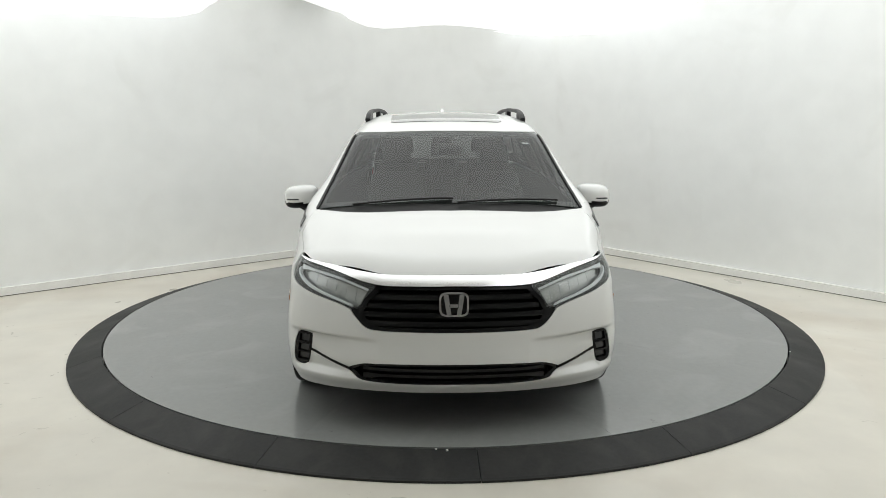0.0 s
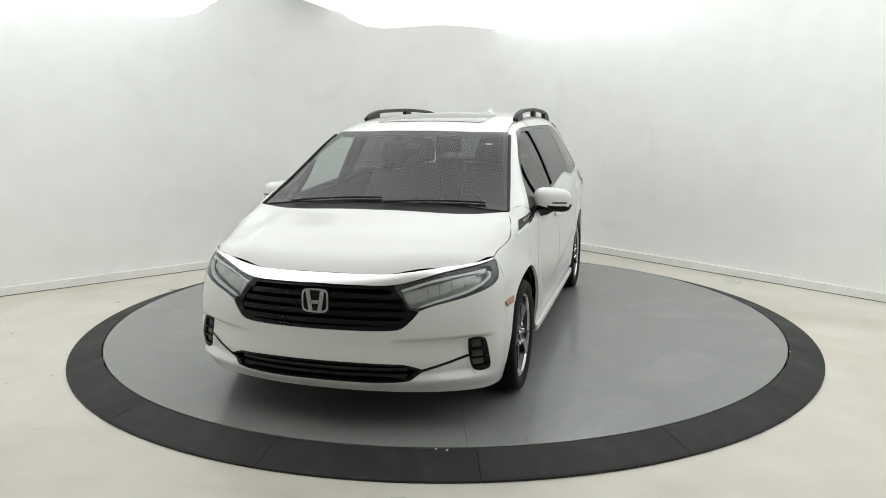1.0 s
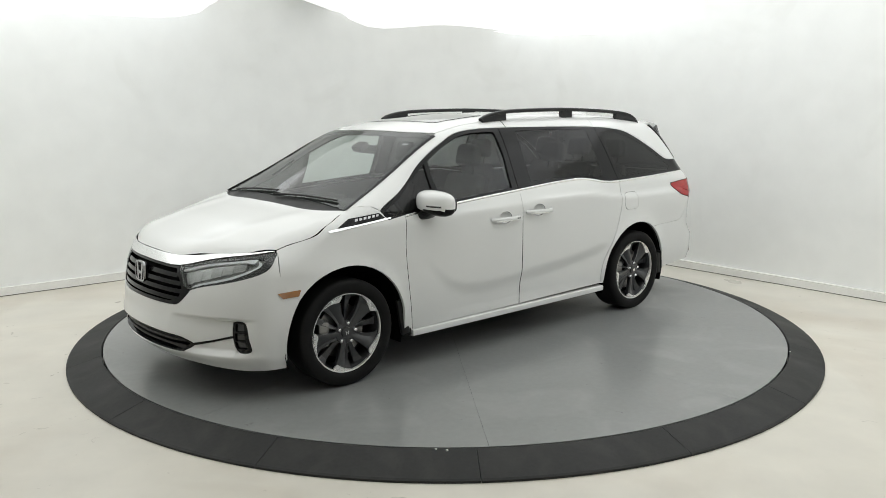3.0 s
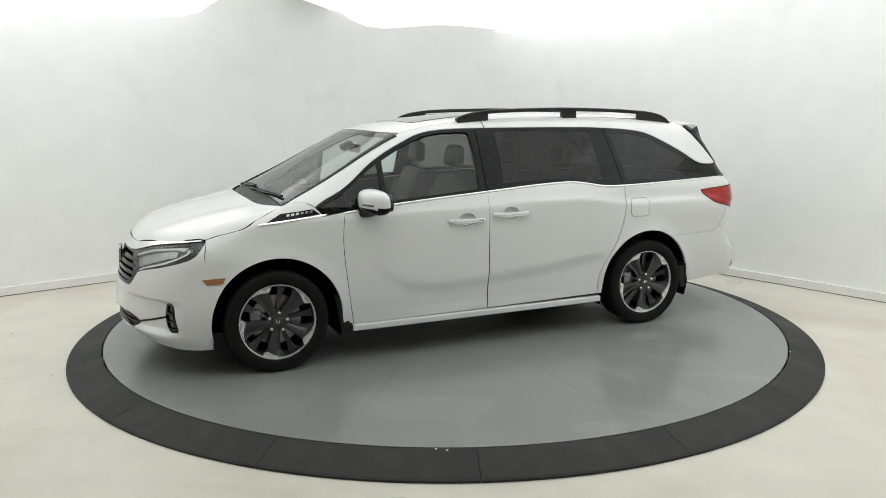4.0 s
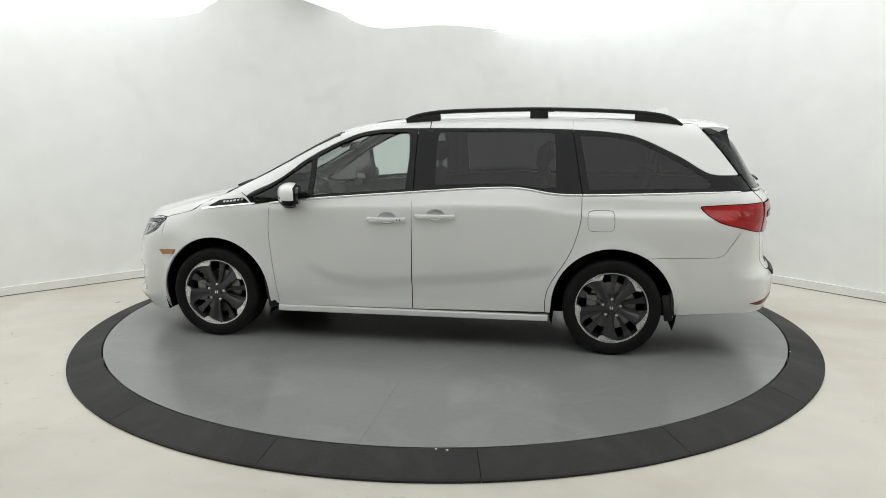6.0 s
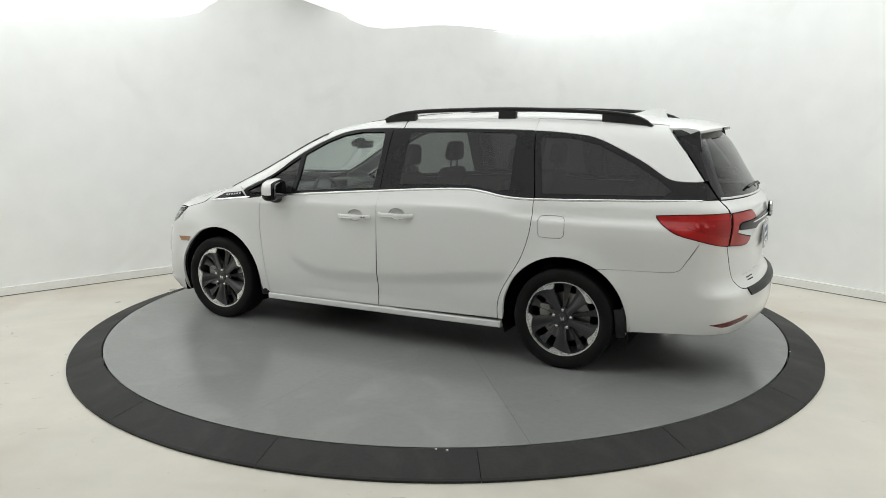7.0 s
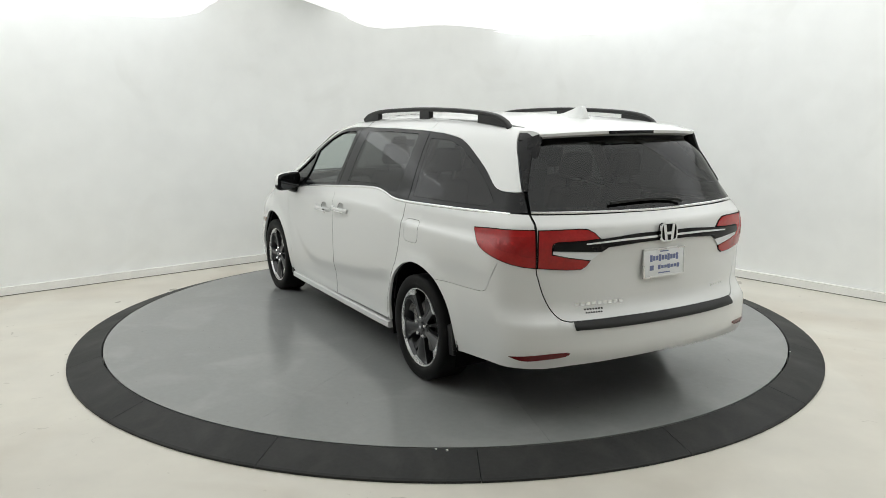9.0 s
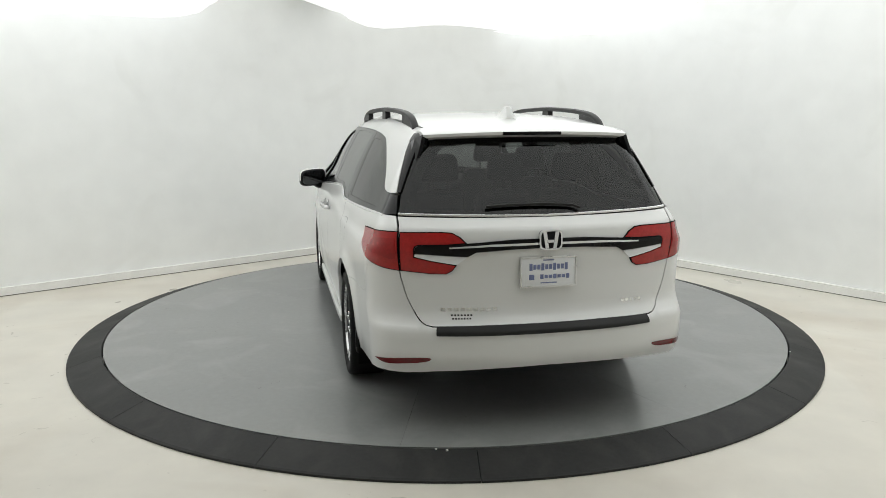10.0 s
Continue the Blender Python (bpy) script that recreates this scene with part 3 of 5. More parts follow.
LIP_LOW = smooth_line(E(1, (0.0, 0.222), (0.25, 0.217), (0.5, 0.208), (0.78, 0.198)) + S((2.02, 0.195), (1.925, 0.195)), 5)
GATE_SIDE = smooth_line(E(-1, (0.776, 1.172), (0.782, 1.095), (0.778, 0.89), (0.764, 0.823), (0.738, 0.735), (0.70, 0.655), (0.665, 0.61), (0.622, 0.596)), 5)
GATE_LOW = E(-1, (0.622, 0.596), (0.3, 0.596), (0.0, 0.596))
TAIL_TOP = smooth_line(S((-2.07, 1.070), (-2.25, 1.083)) + E(-1, (0.86, 1.092), (0.786, 1.096)), 4)
TAIL_LOW = smooth_line(S((-2.07, 1.058), (-2.13, 1.005), (-2.21, 0.962)) + E(-1, (0.918, 0.925), (0.86, 0.902), (0.778, 0.889)), 4)
BUMPER_SEAM = smooth_line(S((-2.335, 0.905), (-2.27, 0.80), (-2.22, 0.735), (-2.1, 0.718), (-1.715, 0.7095)), 4)

# ---- body panels ----
def dish(x, z, rx=0.062, rz=0.040, n=28):
    """The round opening behind a door handle."""
    return S(*[(x + rx * math.cos(2 * math.pi * k / n), z + rz * math.sin(2 * math.pi * k / n)) for k in range(n)])


flap = smooth_line(S((-1.345, 1.037), (-1.45, 1.037), (-1.478, 1.027), (-1.488, 0.999), (-1.489, 0.93), (-1.480, 0.904), (-1.452, 0.893), (-1.345, 0.893), (-1.317, 0.904), (-1.307, 0.93), (-1.306, 0.999), (-1.316, 1.027), (-1.345, 1.037)), 4)[:-1]
front_wing = both("front_wing", S((1.848, 0.6115)) + [p for p in ARCH_F if p[2] > 0.30 and not (p[0] > 1.842 and p[2] < 0.62)] + S((1.06, 0.268)) + DOOR_F[::-1]
                  + S((1.18, 1.032), (1.235, 1.092)) + T((1.33, 0.86)) + HOOD_SIDE[::-1] + WING_FRONT[1:-1], "side", PAINT, van, gap=0.0004)
# edge=SHADOW blackens the folded edges, painting the shade inside the shut gaps
front_door = both("front_door", along(BELT, 1.042, -0.048) + DOOR_M + DOOR_F[::-1], "side", PAINT, van, gap=0.0034, holes=[dish(0.135, 0.956)], edge=SHADOW, res=0.022)
sliding_door = both("sliding_door", along(BELT, -0.048, -1.262) + DOOR_R + DOOR_M[::-1], "side", PAINT, van, gap=0.0034, holes=[dish(-0.225, 0.984)], edge=SHADOW, res=0.022)
rear_wing = both("rear_wing", along(BELT, -1.262, -2.33) + E(-1, (0.78, 1.172), (0.783, 1.12)) + TAIL_TOP[::-1] + TAIL_LOW[:-4] + BUMPER_SEAM
                 + [p for p in ARCH_R[::-1] if p[0] > -1.70 and p[2] > 0.31] + S((-1.055, 0.292)) + DOOR_R[::-1], "side", PAINT, van, gap=0.0013, holes=[flap])
for sy in (1, -1):
    bm = bmesh.new()
    sweep(bm, [(x, sy * (0.935 + 0.006 * (1 - (x / 1.03) ** 6)), 0.246 + 0.006 * (0.5 - x / 2)) for x in np.linspace(0.995, -1.04, 24)], oval(0.082, 0.046, 16, 7.0))
    part("sill", bm, PAINT, van, "white sill beam under the doors")
hood = skin("hood", whole(HOOD_FRONT + HOOD_SIDE[1:] + HOOD_BACK[1:])[:-1], "top", PAINT, van, res=0.035, gap=0.003, edge=SHADOW)
fog_hole = smooth_line(E(1, (0.784, 0.500), (0.83, 0.510), (0.872, 0.497), (0.894, 0.41), (0.898, 0.340), (0.876, 0.322), (0.812, 0.330), (0.790, 0.42), (0.784, 0.500)), 3)[:-1]
low_hole = smooth_line(E(1, (0.0, 0.408), (0.25, 0.405), (0.44, 0.396), (0.51, 0.382), (0.575, 0.348), (0.53, 0.312), (0.47, 0.288), (0.3, 0.283), (0.0, 0.288)), 3)
front_bumper = skin("front_bumper", whole(LIP_LOW + S((1.930, 0.22)) + [p for p in ARCH_F if p[0] > 1.852 and p[2] < 0.607 and p[2] > 0.25] + WING_FRONT[::-1] + LAMP_LOW[1:] + GRILLE_LOW[1:])[:-1], "front", PAINT, van,
                    holes=[fog_hole, flip(fog_hole), whole(low_hole)[:-1]], res=0.018, gap=0.0004)
tailgate = skin("tailgate", whole(E(-1, (0.0, 1.166), (0.4, 1.168)) + GATE_SIDE + GATE_LOW[1:])[:-1], "rear", PAINT, van, "white lower tailgate skin", res=0.035, gap=0.0032, edge=SHADOW)
skin("gate_liner", whole(E(-1, (0.0, 1.160), (0.4, 1.162)) + GATE_SIDE + GATE_LOW[1:])[:-1], "rear", TRIM_CLOTH, tailgate, "dark inner trim of the tailgate", offset=-0.045, depth=0.01, gap=-0.01, res=0.06)
rear_bumper = skin("rear_bumper", whole(GATE_LOW[::-1] + GATE_SIDE[::-1][1:-11] + [p for p in TAIL_LOW[::-1] if p[0] < -2.34] + BUMPER_SEAM + [p for p in ARCH_R if p[0] < -1.72 and p[2] < 0.706]
                                        + S((-1.885, 0.30), (-2.1, 0.315), (-2.3, 0.33)) + E(-1, (0.86, 0.338), (0.75, 0.338), (0.6, 0.352), (0.3, 0.365), (0.0, 0.372)))[:-1], "rear", PAINT, van, res=0.035, gap=0.0017)

# roof, pillars
SCREEN_TOP = smooth_line(T((0.645, 0.0), (0.625, 0.4), (0.565, 0.675)), 5)
SCREEN_SIDE = smooth_line(T((0.565, 0.675), (0.85, 0.728), (1.15, 0.788), (1.435, 0.842)), 5)
GATE_TOP = T((-2.12, 0.0), (-2.11, 0.35), (-2.06, 0.585))
CANT = smooth_line(T((0.53, 0.658), (0.2, 0.632), (-0.5, 0.618), (-1.2, 0.605), (-2.06, 0.56)), 5)
roof = skin("roof", whole(SCREEN_TOP[:-1] + CANT + GATE_TOP[::-1][1:])[:-1], "top", PAINT, van, res=0.06)
SPLIT = T((-1.182, 0.606))
pillar = both("roof_side", SCREEN_SIDE[::-1] + [p for p in CANT if p[0] > -1.17] + SPLIT + along(CROWN, -1.182, 1.235), "top", PAINT, van, depth=0.03, gap=0.0013, res=0.03)
rear_pillar = both("rear_pillar", SPLIT + [p for p in CANT if p[0] < -1.2] + T((-2.06, 0.585)) + S((-2.07, 1.600), (-2.20, 1.45), (-2.325, 1.284)) + along(CROWN, -2.28, -1.182), "side", PAINT, van, depth=0.03, gap=0.0013, res=0.03)
headliner = skin("headliner", whole(SCREEN_TOP[:-1] + CANT + GATE_TOP[::-1][1:])[:-1], "top", HEADLINER, van, "pale grey cabin headliner", offset=-0.045, depth=0.002, res=0.08)
windscreen = skin("windscreen", whole(SCREEN_TOP + SCREEN_SIDE[1:] + T((1.46, 0.4), (1.49, 0.0)))[:-1], "top", SCREEN, van, "clear raked windscreen", offset=-0.004, depth=0.004, res=0.06)
band = skin("screen_border", whole(SCREEN_TOP + SCREEN_SIDE[1:] + T((1.46, 0.4), (1.49, 0.0)))[:-1], "top", BLACK, van, "black printed border of the windscreen", offset=-0.009, depth=0.004, res=0.04,
            holes=[whole(T((0.70, 0.0), (0.685, 0.4), (0.64, 0.645), (0.9, 0.70), (1.37, 0.80), (1.425, 0.4), (1.45, 0.0)))[:-1]])
MOULD = SCREEN_SIDE + [(x - 0.006, y + 0.015, z) for x, y, z in SCREEN_SIDE[::-1]]
both("screen_moulding", MOULD, "top", BLACK, van, "black moulding beside the windscreen", offset=0.005, depth=0.012, gap=0, res=0.02)
cowl = skin("cowl", whole(HOOD_BACK[::-1] + T((1.435, 0.838)) + T((1.46, 0.4), (1.49, 0.0)))[:-1], "top", BLACK, van, "black plastic cowl under the wipers", offset=-0.012, depth=0.03)

for x in (-0.137,):
    both("roof_joint", T((x + 0.003, 0.635), (x - 0.003, 0.635)) + along(CROWN, x - 0.003, x + 0.003), "top", SHADOW, van, "thin dark joint in the roof side", offset=0.0012, depth=0.002, gap=0, res=0.05)

# ---- side glass with its black frames ----
fw = along(BELT, 0.74, -0.048) + along(CROWN, -0.048, 0.70)
pane_f = S((0.715, 1.112), (0.35, 1.142), (0.012, 1.165), (0.0, 1.40), (0.012, 1.550), (0.03, 1.568), (0.226, 1.566), (0.38, 1.541), (0.53, 1.484), (0.715, 1.384))
quarter_light = S((0.755, 1.10), (1.14, 1.062), (1.195, 1.09), (1.05, 1.163), (0.80, 1.335), (0.755, 1.365))
frame_f = both("door_frame", along(BELT, 1.18, -0.048) + along(CROWN, -0.048, 1.235), "side", BLACK_GLOSS, front_door, "gloss black window frame", holes=[pane_f, quarter_light], gap=0.001, offset=-0.002, res=0.025)
both("door_window", pane_f, "side", GLASS, front_door, "lightly tinted door glass", offset=-0.013, depth=0.004, gap=-0.006, res=0.025)
both("quarter_window", quarter_light, "side", PRIVACY, front_door, "small dark front quarter glass", offset=-0.013, depth=0.004, gap=-0.006, res=0.025)
pane_s = S((-0.205, 1.196), (-0.208, 1.55), (-0.225, 1.572), (-0.6, 1.576), (-1.03, 1.570), (-1.055, 1.555), (-1.078, 1.19), (-0.98, 1.183), (-0.75, 1.212), (-0.45, 1.205))
both("slider_frame", along(BELT, -0.052, -1.262) + along(CROWN, -1.18, -0.052), "side", BLACK_GLOSS, sliding_door, "gloss black window frame", holes=[pane_s], gap=0.0015, offset=-0.002, res=0.025)
both("slider_window", pane_s, "side", PRIVACY, sliding_door, "dark privacy glass", offset=-0.003, depth=0.004, gap=0.0002, res=0.025)
pane_q = S((-1.31, 1.178), (-1.235, 1.545), (-1.45, 1.540), (-1.64, 1.500), (-1.90, 1.377), (-2.06, 1.282), (-2.14, 1.222), (-2.10, 1.190), (-1.8, 1.185))
both("rear_frame", along(BELT, -1.266, -2.33) + E(-1, (0.778, 1.18)) + S((-2.34, 1.274)) + along(CROWN, -2.28, -1.184), "side", BLACK_GLOSS, rear_wing, "gloss black quarter window surround", holes=[pane_q], gap=0.0015, offset=-0.002, res=0.025)
both("rear_quarter_window", pane_q, "side", QUARTER, rear_wing, "privacy quarter glass, tinted darker for the dim cabin behind", offset=-0.003, depth=0.004, gap=0.0002, res=0.025)
for d, x0, x1 in ((front_door, 1.042, -0.046), (sliding_door, -0.050, -1.260), (rear_wing, -1.264, -2.33)):
    bead("belt_trim", [(x, y, z - 0.007) for x, y, z in along(BELT, x0, x1)], 0.010, 0.018, SATIN, d, "bright chrome strip under the window")
badge = both("wing_badge", S((1.56, 1.005), (1.46, 1.060), (1.25, 1.086), (1.20, 1.046), (1.40, 1.022)), "side", BLACK_GLOSS, front_wing, "black badge plate", offset=0.004, depth=0.006)
both("badge_trim", S((1.615, 0.994), (1.575, 1.004), (1.40, 1.022), (1.20, 1.046), (1.16, 1.048), (1.16, 1.040), (1.40, 1.0135), (1.60, 0.987)), "side", CHROME, front_wing, "chrome strip below the badge", offset=0.005, depth=0.008, gap=0, res=0.02)
for k in range(6):
    x = 1.425 - 0.03 * k
    z = 1.036 + 0.0042 * k
    both("badge_mark", S((x, z + 0.003), (x - 0.019, z + 0.006), (x - 0.023, z + 0.020), (x - 0.004, z + 0.017)), "side", DARK_CHROME, front_wing, "small silver mark", offset=0.0065, depth=0.003, gap=0, res=0.02)

# fuel flap, drawn by its seam
fuel_flap = skin("fuel_flap", flap, "side", PAINT, rear_wing[0], "rounded square fuel flap", offset=0.0, depth=0.012, gap=0.0016, edge=SHADOW)
skin("fuel_flap", flap, "side", PAINT, rear_wing[1], offset=0.0, depth=0.012, gap=0.0012, mirror=True)

# side markers
both("side_marker", S((1.985, 0.668), (1.83, 0.674), (1.85, 0.632), (1.95, 0.628)), "side", AMBER, front_bumper, "amber side marker lens", offset=0.008, depth=0.012)

# inner liner, floor pan and wheel wells close the body
liner = both("side_liner", along(BELT, 1.18, -2.33) + E(-1, (0.80, 1.165), (0.80, 0.62)) + S((-2.3, 0.4), (-1.92, 0.30)) + arc(-1.488, 0.345, 0.455, 186, -6, 12) + S((-1.02, 0.22), (1.02, 0.22)) + arc(1.503, 0.345, 0.455, 186, -6, 12) + S((1.93, 0.7), (1.6, 0.95)), "side", TRIM_CLOTH, van, "dark grey inner trim", offset=-0.04, depth=0.01, res=0.08)
for size, at in (((2.0, 1.76, 0.05), (0, 0, 0.235)), ((0.34, 1.36, 0.05), (2.08, 0, 0.25)), ((1.1, 1.04, 0.06), (1.5, 0, 0.32)), ((1.1, 1.04, 0.06), (-1.5, 0, 0.36)),
                 ((0.62, 1.5, 0.06), (-2.20, 0, 0.405)), ((0.05, 1.5, 0.62), (1.95, 0, 0.60)), ((0.05, 1.5, 0.74), (1.06, 0, 0.62))):
    bm = bmesh.new()
    box(bm, size, at, bevel=0.01)
    part("underbody_panel", bm, SHADOW, van, "black underbody panel")
for xc in (1.503, -1.488):
    for sy in (1, -1):
        bm = bmesh.new()
        rows = []
        for k in range(25):
            a = radians(-20 + 220 * k / 24)
            rows.append([bm.verts.new((xc + 0.447 * math.cos(a), sy * y, 0.345 + 0.447 * math.sin(a))) for y in (0.945, 0.52)])
        for a, b in zip(rows, rows[1:]):
            bm.faces.new((a[0], a[1], b[1], b[0]))
        bm.faces.new([r[1] for r in rows])
        part("wheel_well_liner", bm, SHADOW, van, "black wheel well liner")

# ---- front end ----
chrome_bar = skin("chrome_bar", whole([(x, y, z + 0.001) for x, y, z in HOOD_FRONT[:-1]] + BAR_LOW[::-1])[:-1], "front", SATIN, van, "broad chrome bar over the grille", offset=0.006, depth=0.03, gap=0.001)
grille = skin("grille", whole(BAR_LOW[:11] + GRILLE_IN + GRILLE_LOW)[:-1], "front", SHADOW, van, "black front grille", offset=-0.05, depth=0.01, gap=-0.01)
skin("grille_rim", whole(BAR_LOW[:11] + GRILLE_IN + GRILLE_LOW)[:-1], "front", BLACK_GLOSS, grille, "gloss black surround", offset=-0.006, depth=0.05, gap=0.001,
     holes=[whole(E(1, (0.0, 0.792), (0.2, 0.790), (0.395, 0.788), (0.41, 0.765), (0.455, 0.725), (0.485, 0.665), (0.455, 0.615), (0.39, 0.597), (0.2, 0.596), (0.0, 0.596)))[:-1]])
for k in range(4):
    z = 0.768 - 0.046 * k
    w = (0.42, 0.46, 0.49, 0.47)[k]
    bar = skin("grille_bar", whole(E(1, (0.0, z), (0.2, z), (w, z - 0.004), (w, z - 0.030), (0.2, z - 0.026), (0.0, z - 0.026)))[:-1], "front", BLACK_GLOSS, grille, offset=-0.010, depth=0.04, gap=0, res=0.03)
low_grille = skin("lower_grille", whole(low_hole)[:-1], "front", SHADOW, front_bumper, "black lower air intake", offset=-0.05, depth=0.01, gap=-0.008)
skin("intake_rim", whole(low_hole)[:-1], "front", BLACK_GLOSS, front_bumper, "gloss black intake rim", offset=-0.004, depth=0.05, gap=0.001,
     holes=[whole(E(1, (0.0, 0.396), (0.25, 0.393), (0.44, 0.384), (0.5, 0.372), (0.545, 0.348), (0.5, 0.315), (0.46, 0.298), (0.3, 0.293), (0.0, 0.298)))[:-1]])
for z in (0.372, 0.335):
    skin("intake_bar", whole(E(1, (0.0, z), (0.3, z - 0.003), (0.5, z - 0.008), (0.5, z - 0.026), (0.3, z - 0.02), (0.0, z - 0.018)))[:-1], "front", BLACK, front_bumper, offset=-0.022, depth=0.02, gap=0, res=0.03)
both("intake_strip", E(1, (0.565, 0.356), (0.68, 0.385), (0.798, 0.421), (0.798, 0.407), (0.68, 0.372), (0.565, 0.341)), "front", BLACK_GLOSS, front_bumper, "thin black strip to the fog lamp", offset=0.003, depth=0.006, gap=0, res=0.02)
fog = both("fog_lamp", fog_hole, "front", SHADOW, front_bumper, "black fog lamp housing with three lamps", offset=-0.035, depth=0.01, gap=-0.006)
rim_f = [E(1, (0.802 + dz / 3, z), (0.858 + dz, z + 0.003), (0.866 + dz, z - 0.037), (0.808 + dz / 2, z - 0.040)) for z, dz in ((0.490, 0.0), (0.435, 0.008), (0.385, 0.013))]
both("fog_rim", fog_hole, "front", BLACK_GLOSS, fog, "gloss black fog lamp bezel", offset=-0.003, depth=0.03, gap=0.001, holes=rim_f, res=0.025)
for o in rim_f:
    both("fog_lens", o, "front", GUNMETAL, fog, "grey fog lamp lens", offset=-0.016, depth=0.01, gap=0.002, res=0.02)
# headlamps
LAMP = BAR_LOW[10:] + LAMP_LOW + GRILLE_IN[::-1]
lamp = both("headlamp", LAMP, "front", LAMP_GREY, van, "long slim headlamp under a clear lens", offset=-0.05, depth=0.01, gap=-0.004)
both("lamp_lens", LAMP, "front", LENS, lamp, "clear lens", offset=0.0, depth=0.006, gap=0.002)
both("lamp_edge", LAMP, "front", LAMP_DARK, lamp, "dark lamp surround", offset=-0.006, depth=0.045, gap=0.002, res=0.025,
     holes=[smooth_line(E(1, (0.455, 0.786), (0.62, 0.835), (0.80, 0.868)) + S((2.02, 0.876), (2.055, 0.826)) + E(1, (0.79, 0.760), (0.63, 0.716), (0.565, 0.694), (0.515, 0.692), (0.485, 0.740), (0.455, 0.786)), 2)[:-1]])
both("light_guide", smooth_line(E(1, (0.45, 0.790), (0.62, 0.838), (0.80, 0.866)) + S((2.045, 0.872)), 4) + smooth_line(S((2.075, 0.848)) + E(1, (0.79, 0.852), (0.62, 0.824), (0.46, 0.778)), 4), "front", LED, lamp, "white light guide strip", offset=-0.012, depth=0.02, gap=0, res=0.02)
both("light_guide", smooth_line(S((2.050, 0.860), (2.073, 0.826)) + E(1, (0.78, 0.772), (0.63, 0.726), (0.56, 0.702)), 4) + smooth_line(E(1, (0.55, 0.690), (0.63, 0.713), (0.785, 0.757)) + S((2.056, 0.812), (2.036, 0.852)), 4), "front", LED, lamp, "white light guide strip", offset=-0.012, depth=0.02, gap=0, res=0.02)
for k in range(6):
    y0 = 0.47 + 0.058 * k
    z0 = 0.778 + 0.0135 * k
    hgt = 0.078 - 0.006 * k
    both("lamp_reflector", E(1, (y0, z0), (y0 + 0.057, z0 + 0.013), (y0 + 0.068, z0 - hgt + 0.015), (y0 + 0.012, z0 - hgt)), "front", LAMP_GREY, lamp, "bright reflector cell", offset=-0.03, depth=0.03, gap=0, res=0.02)


def emblem(at, turn, size, parent, name, metal):
    """A rounded frame with two slanted posts and a cross bar, on a dark ground."""
    w, h = size
    n = 40
    bm = bmesh.new()
    ov, iv = oval(w, h, n, 4.5), oval(w * 0.86, h * 0.84, n, 4.5)
    rows = []
    for (a, b), (c, d) in zip(ov, iv):
        rows.append([bm.verts.new((x, y, z)) for x, y, z in ((a, b, 0.0), (a * 0.985, b * 0.985, 0.010), (c, d, 0.010), (c, d, 0.0))])
    for k in range(n):
        a, b = rows[k], rows[(k + 1) % n]
        for i in range(4):
            bm.faces.new((a[i], a[(i + 1) % 4], b[(i + 1) % 4], b[i]))
    bmesh.ops.recalc_face_normals(bm, faces=bm.faces)
    for s in (1, -1):
        vs = []
        for x, y in ((0.19, 0.40), (0.35, 0.40), (0.24, -0.41), (0.09, -0.41)):
            vs.append((s * x * w, y * h))
        a = [bm.verts.new((x, y, 0.010)) for x, y in vs]
        b = [bm.verts.new((x, y, 0.0)) for x, y in vs]
        bm.faces.new(a if s < 0 else a[::-1])
        for i in range(4):
            bm.faces.new((a[i], b[i], b[(i + 1) % 4], a[(i + 1) % 4]))
    box(bm, (w * 0.34, h * 0.14, 0.010), (0, -0.06 * h, 0.005))
    bmesh.ops.recalc_face_normals(bm, faces=bm.faces)
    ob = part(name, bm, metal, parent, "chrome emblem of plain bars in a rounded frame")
    bm = bmesh.new()
    f = [bm.verts.new((a * 0.97, b * 0.97, 0.002)) for a, b in ov]
    g = [bm.verts.new((a * 0.97, b * 0.97, -0.012)) for a, b in ov]
    bm.faces.new(f)
    for k in range(n):
        bm.faces.new((f[k], g[k], g[(k + 1) % n], f[(k + 1) % n]))
    part("emblem_ground", bm, BLACK_GLOSS, ob)
    ob.matrix_basis = pose(*at) @ turn
    return ob


FACE_FRONT = Matrix(((0, 0, 1, 0), (1, 0, 0, 0), (0, 1, 0, 0), (0, 0, 0, 1)))
FACE_BACK = Matrix(((0, 0, -1, 0), (-1, 0, 0, 0), (0, 1, 0, 0), (0, 0, 0, 1)))
emblem((2.436, 0, 0.722), pose(0, 0, 0, 0, -4, 0) @ FACE_FRONT, (0.158, 0.132), grille, "front_emblem", DARK_CHROME)

# ---- rear end ----
outer = both("tail_lamp", TAIL_TOP + TAIL_LOW[::-1], "rear", RED_LENS, rear_wing, "wedge-shaped red tail lamp", offset=0.004, depth=0.02, gap=0.002)
both("lamp_seal", TAIL_TOP + TAIL_LOW[::-1], "rear", SHADOW, rear_wing, "thin black seal round the lamp", offset=0.0012, depth=0.01, gap=-0.0035)
both("lamp_core", smooth_line(E(-1, (0.80, 1.06), (0.87, 1.055)) + S((-2.30, 1.04), (-2.20, 1.035)) + E(-1, (0.925, 0.99), (0.87, 0.965), (0.80, 0.955), (0.80, 1.06)), 4)[:-1], "rear", RED_DEEP, outer, "deeper red inner lamp", offset=0.0052, depth=0.004, gap=0)
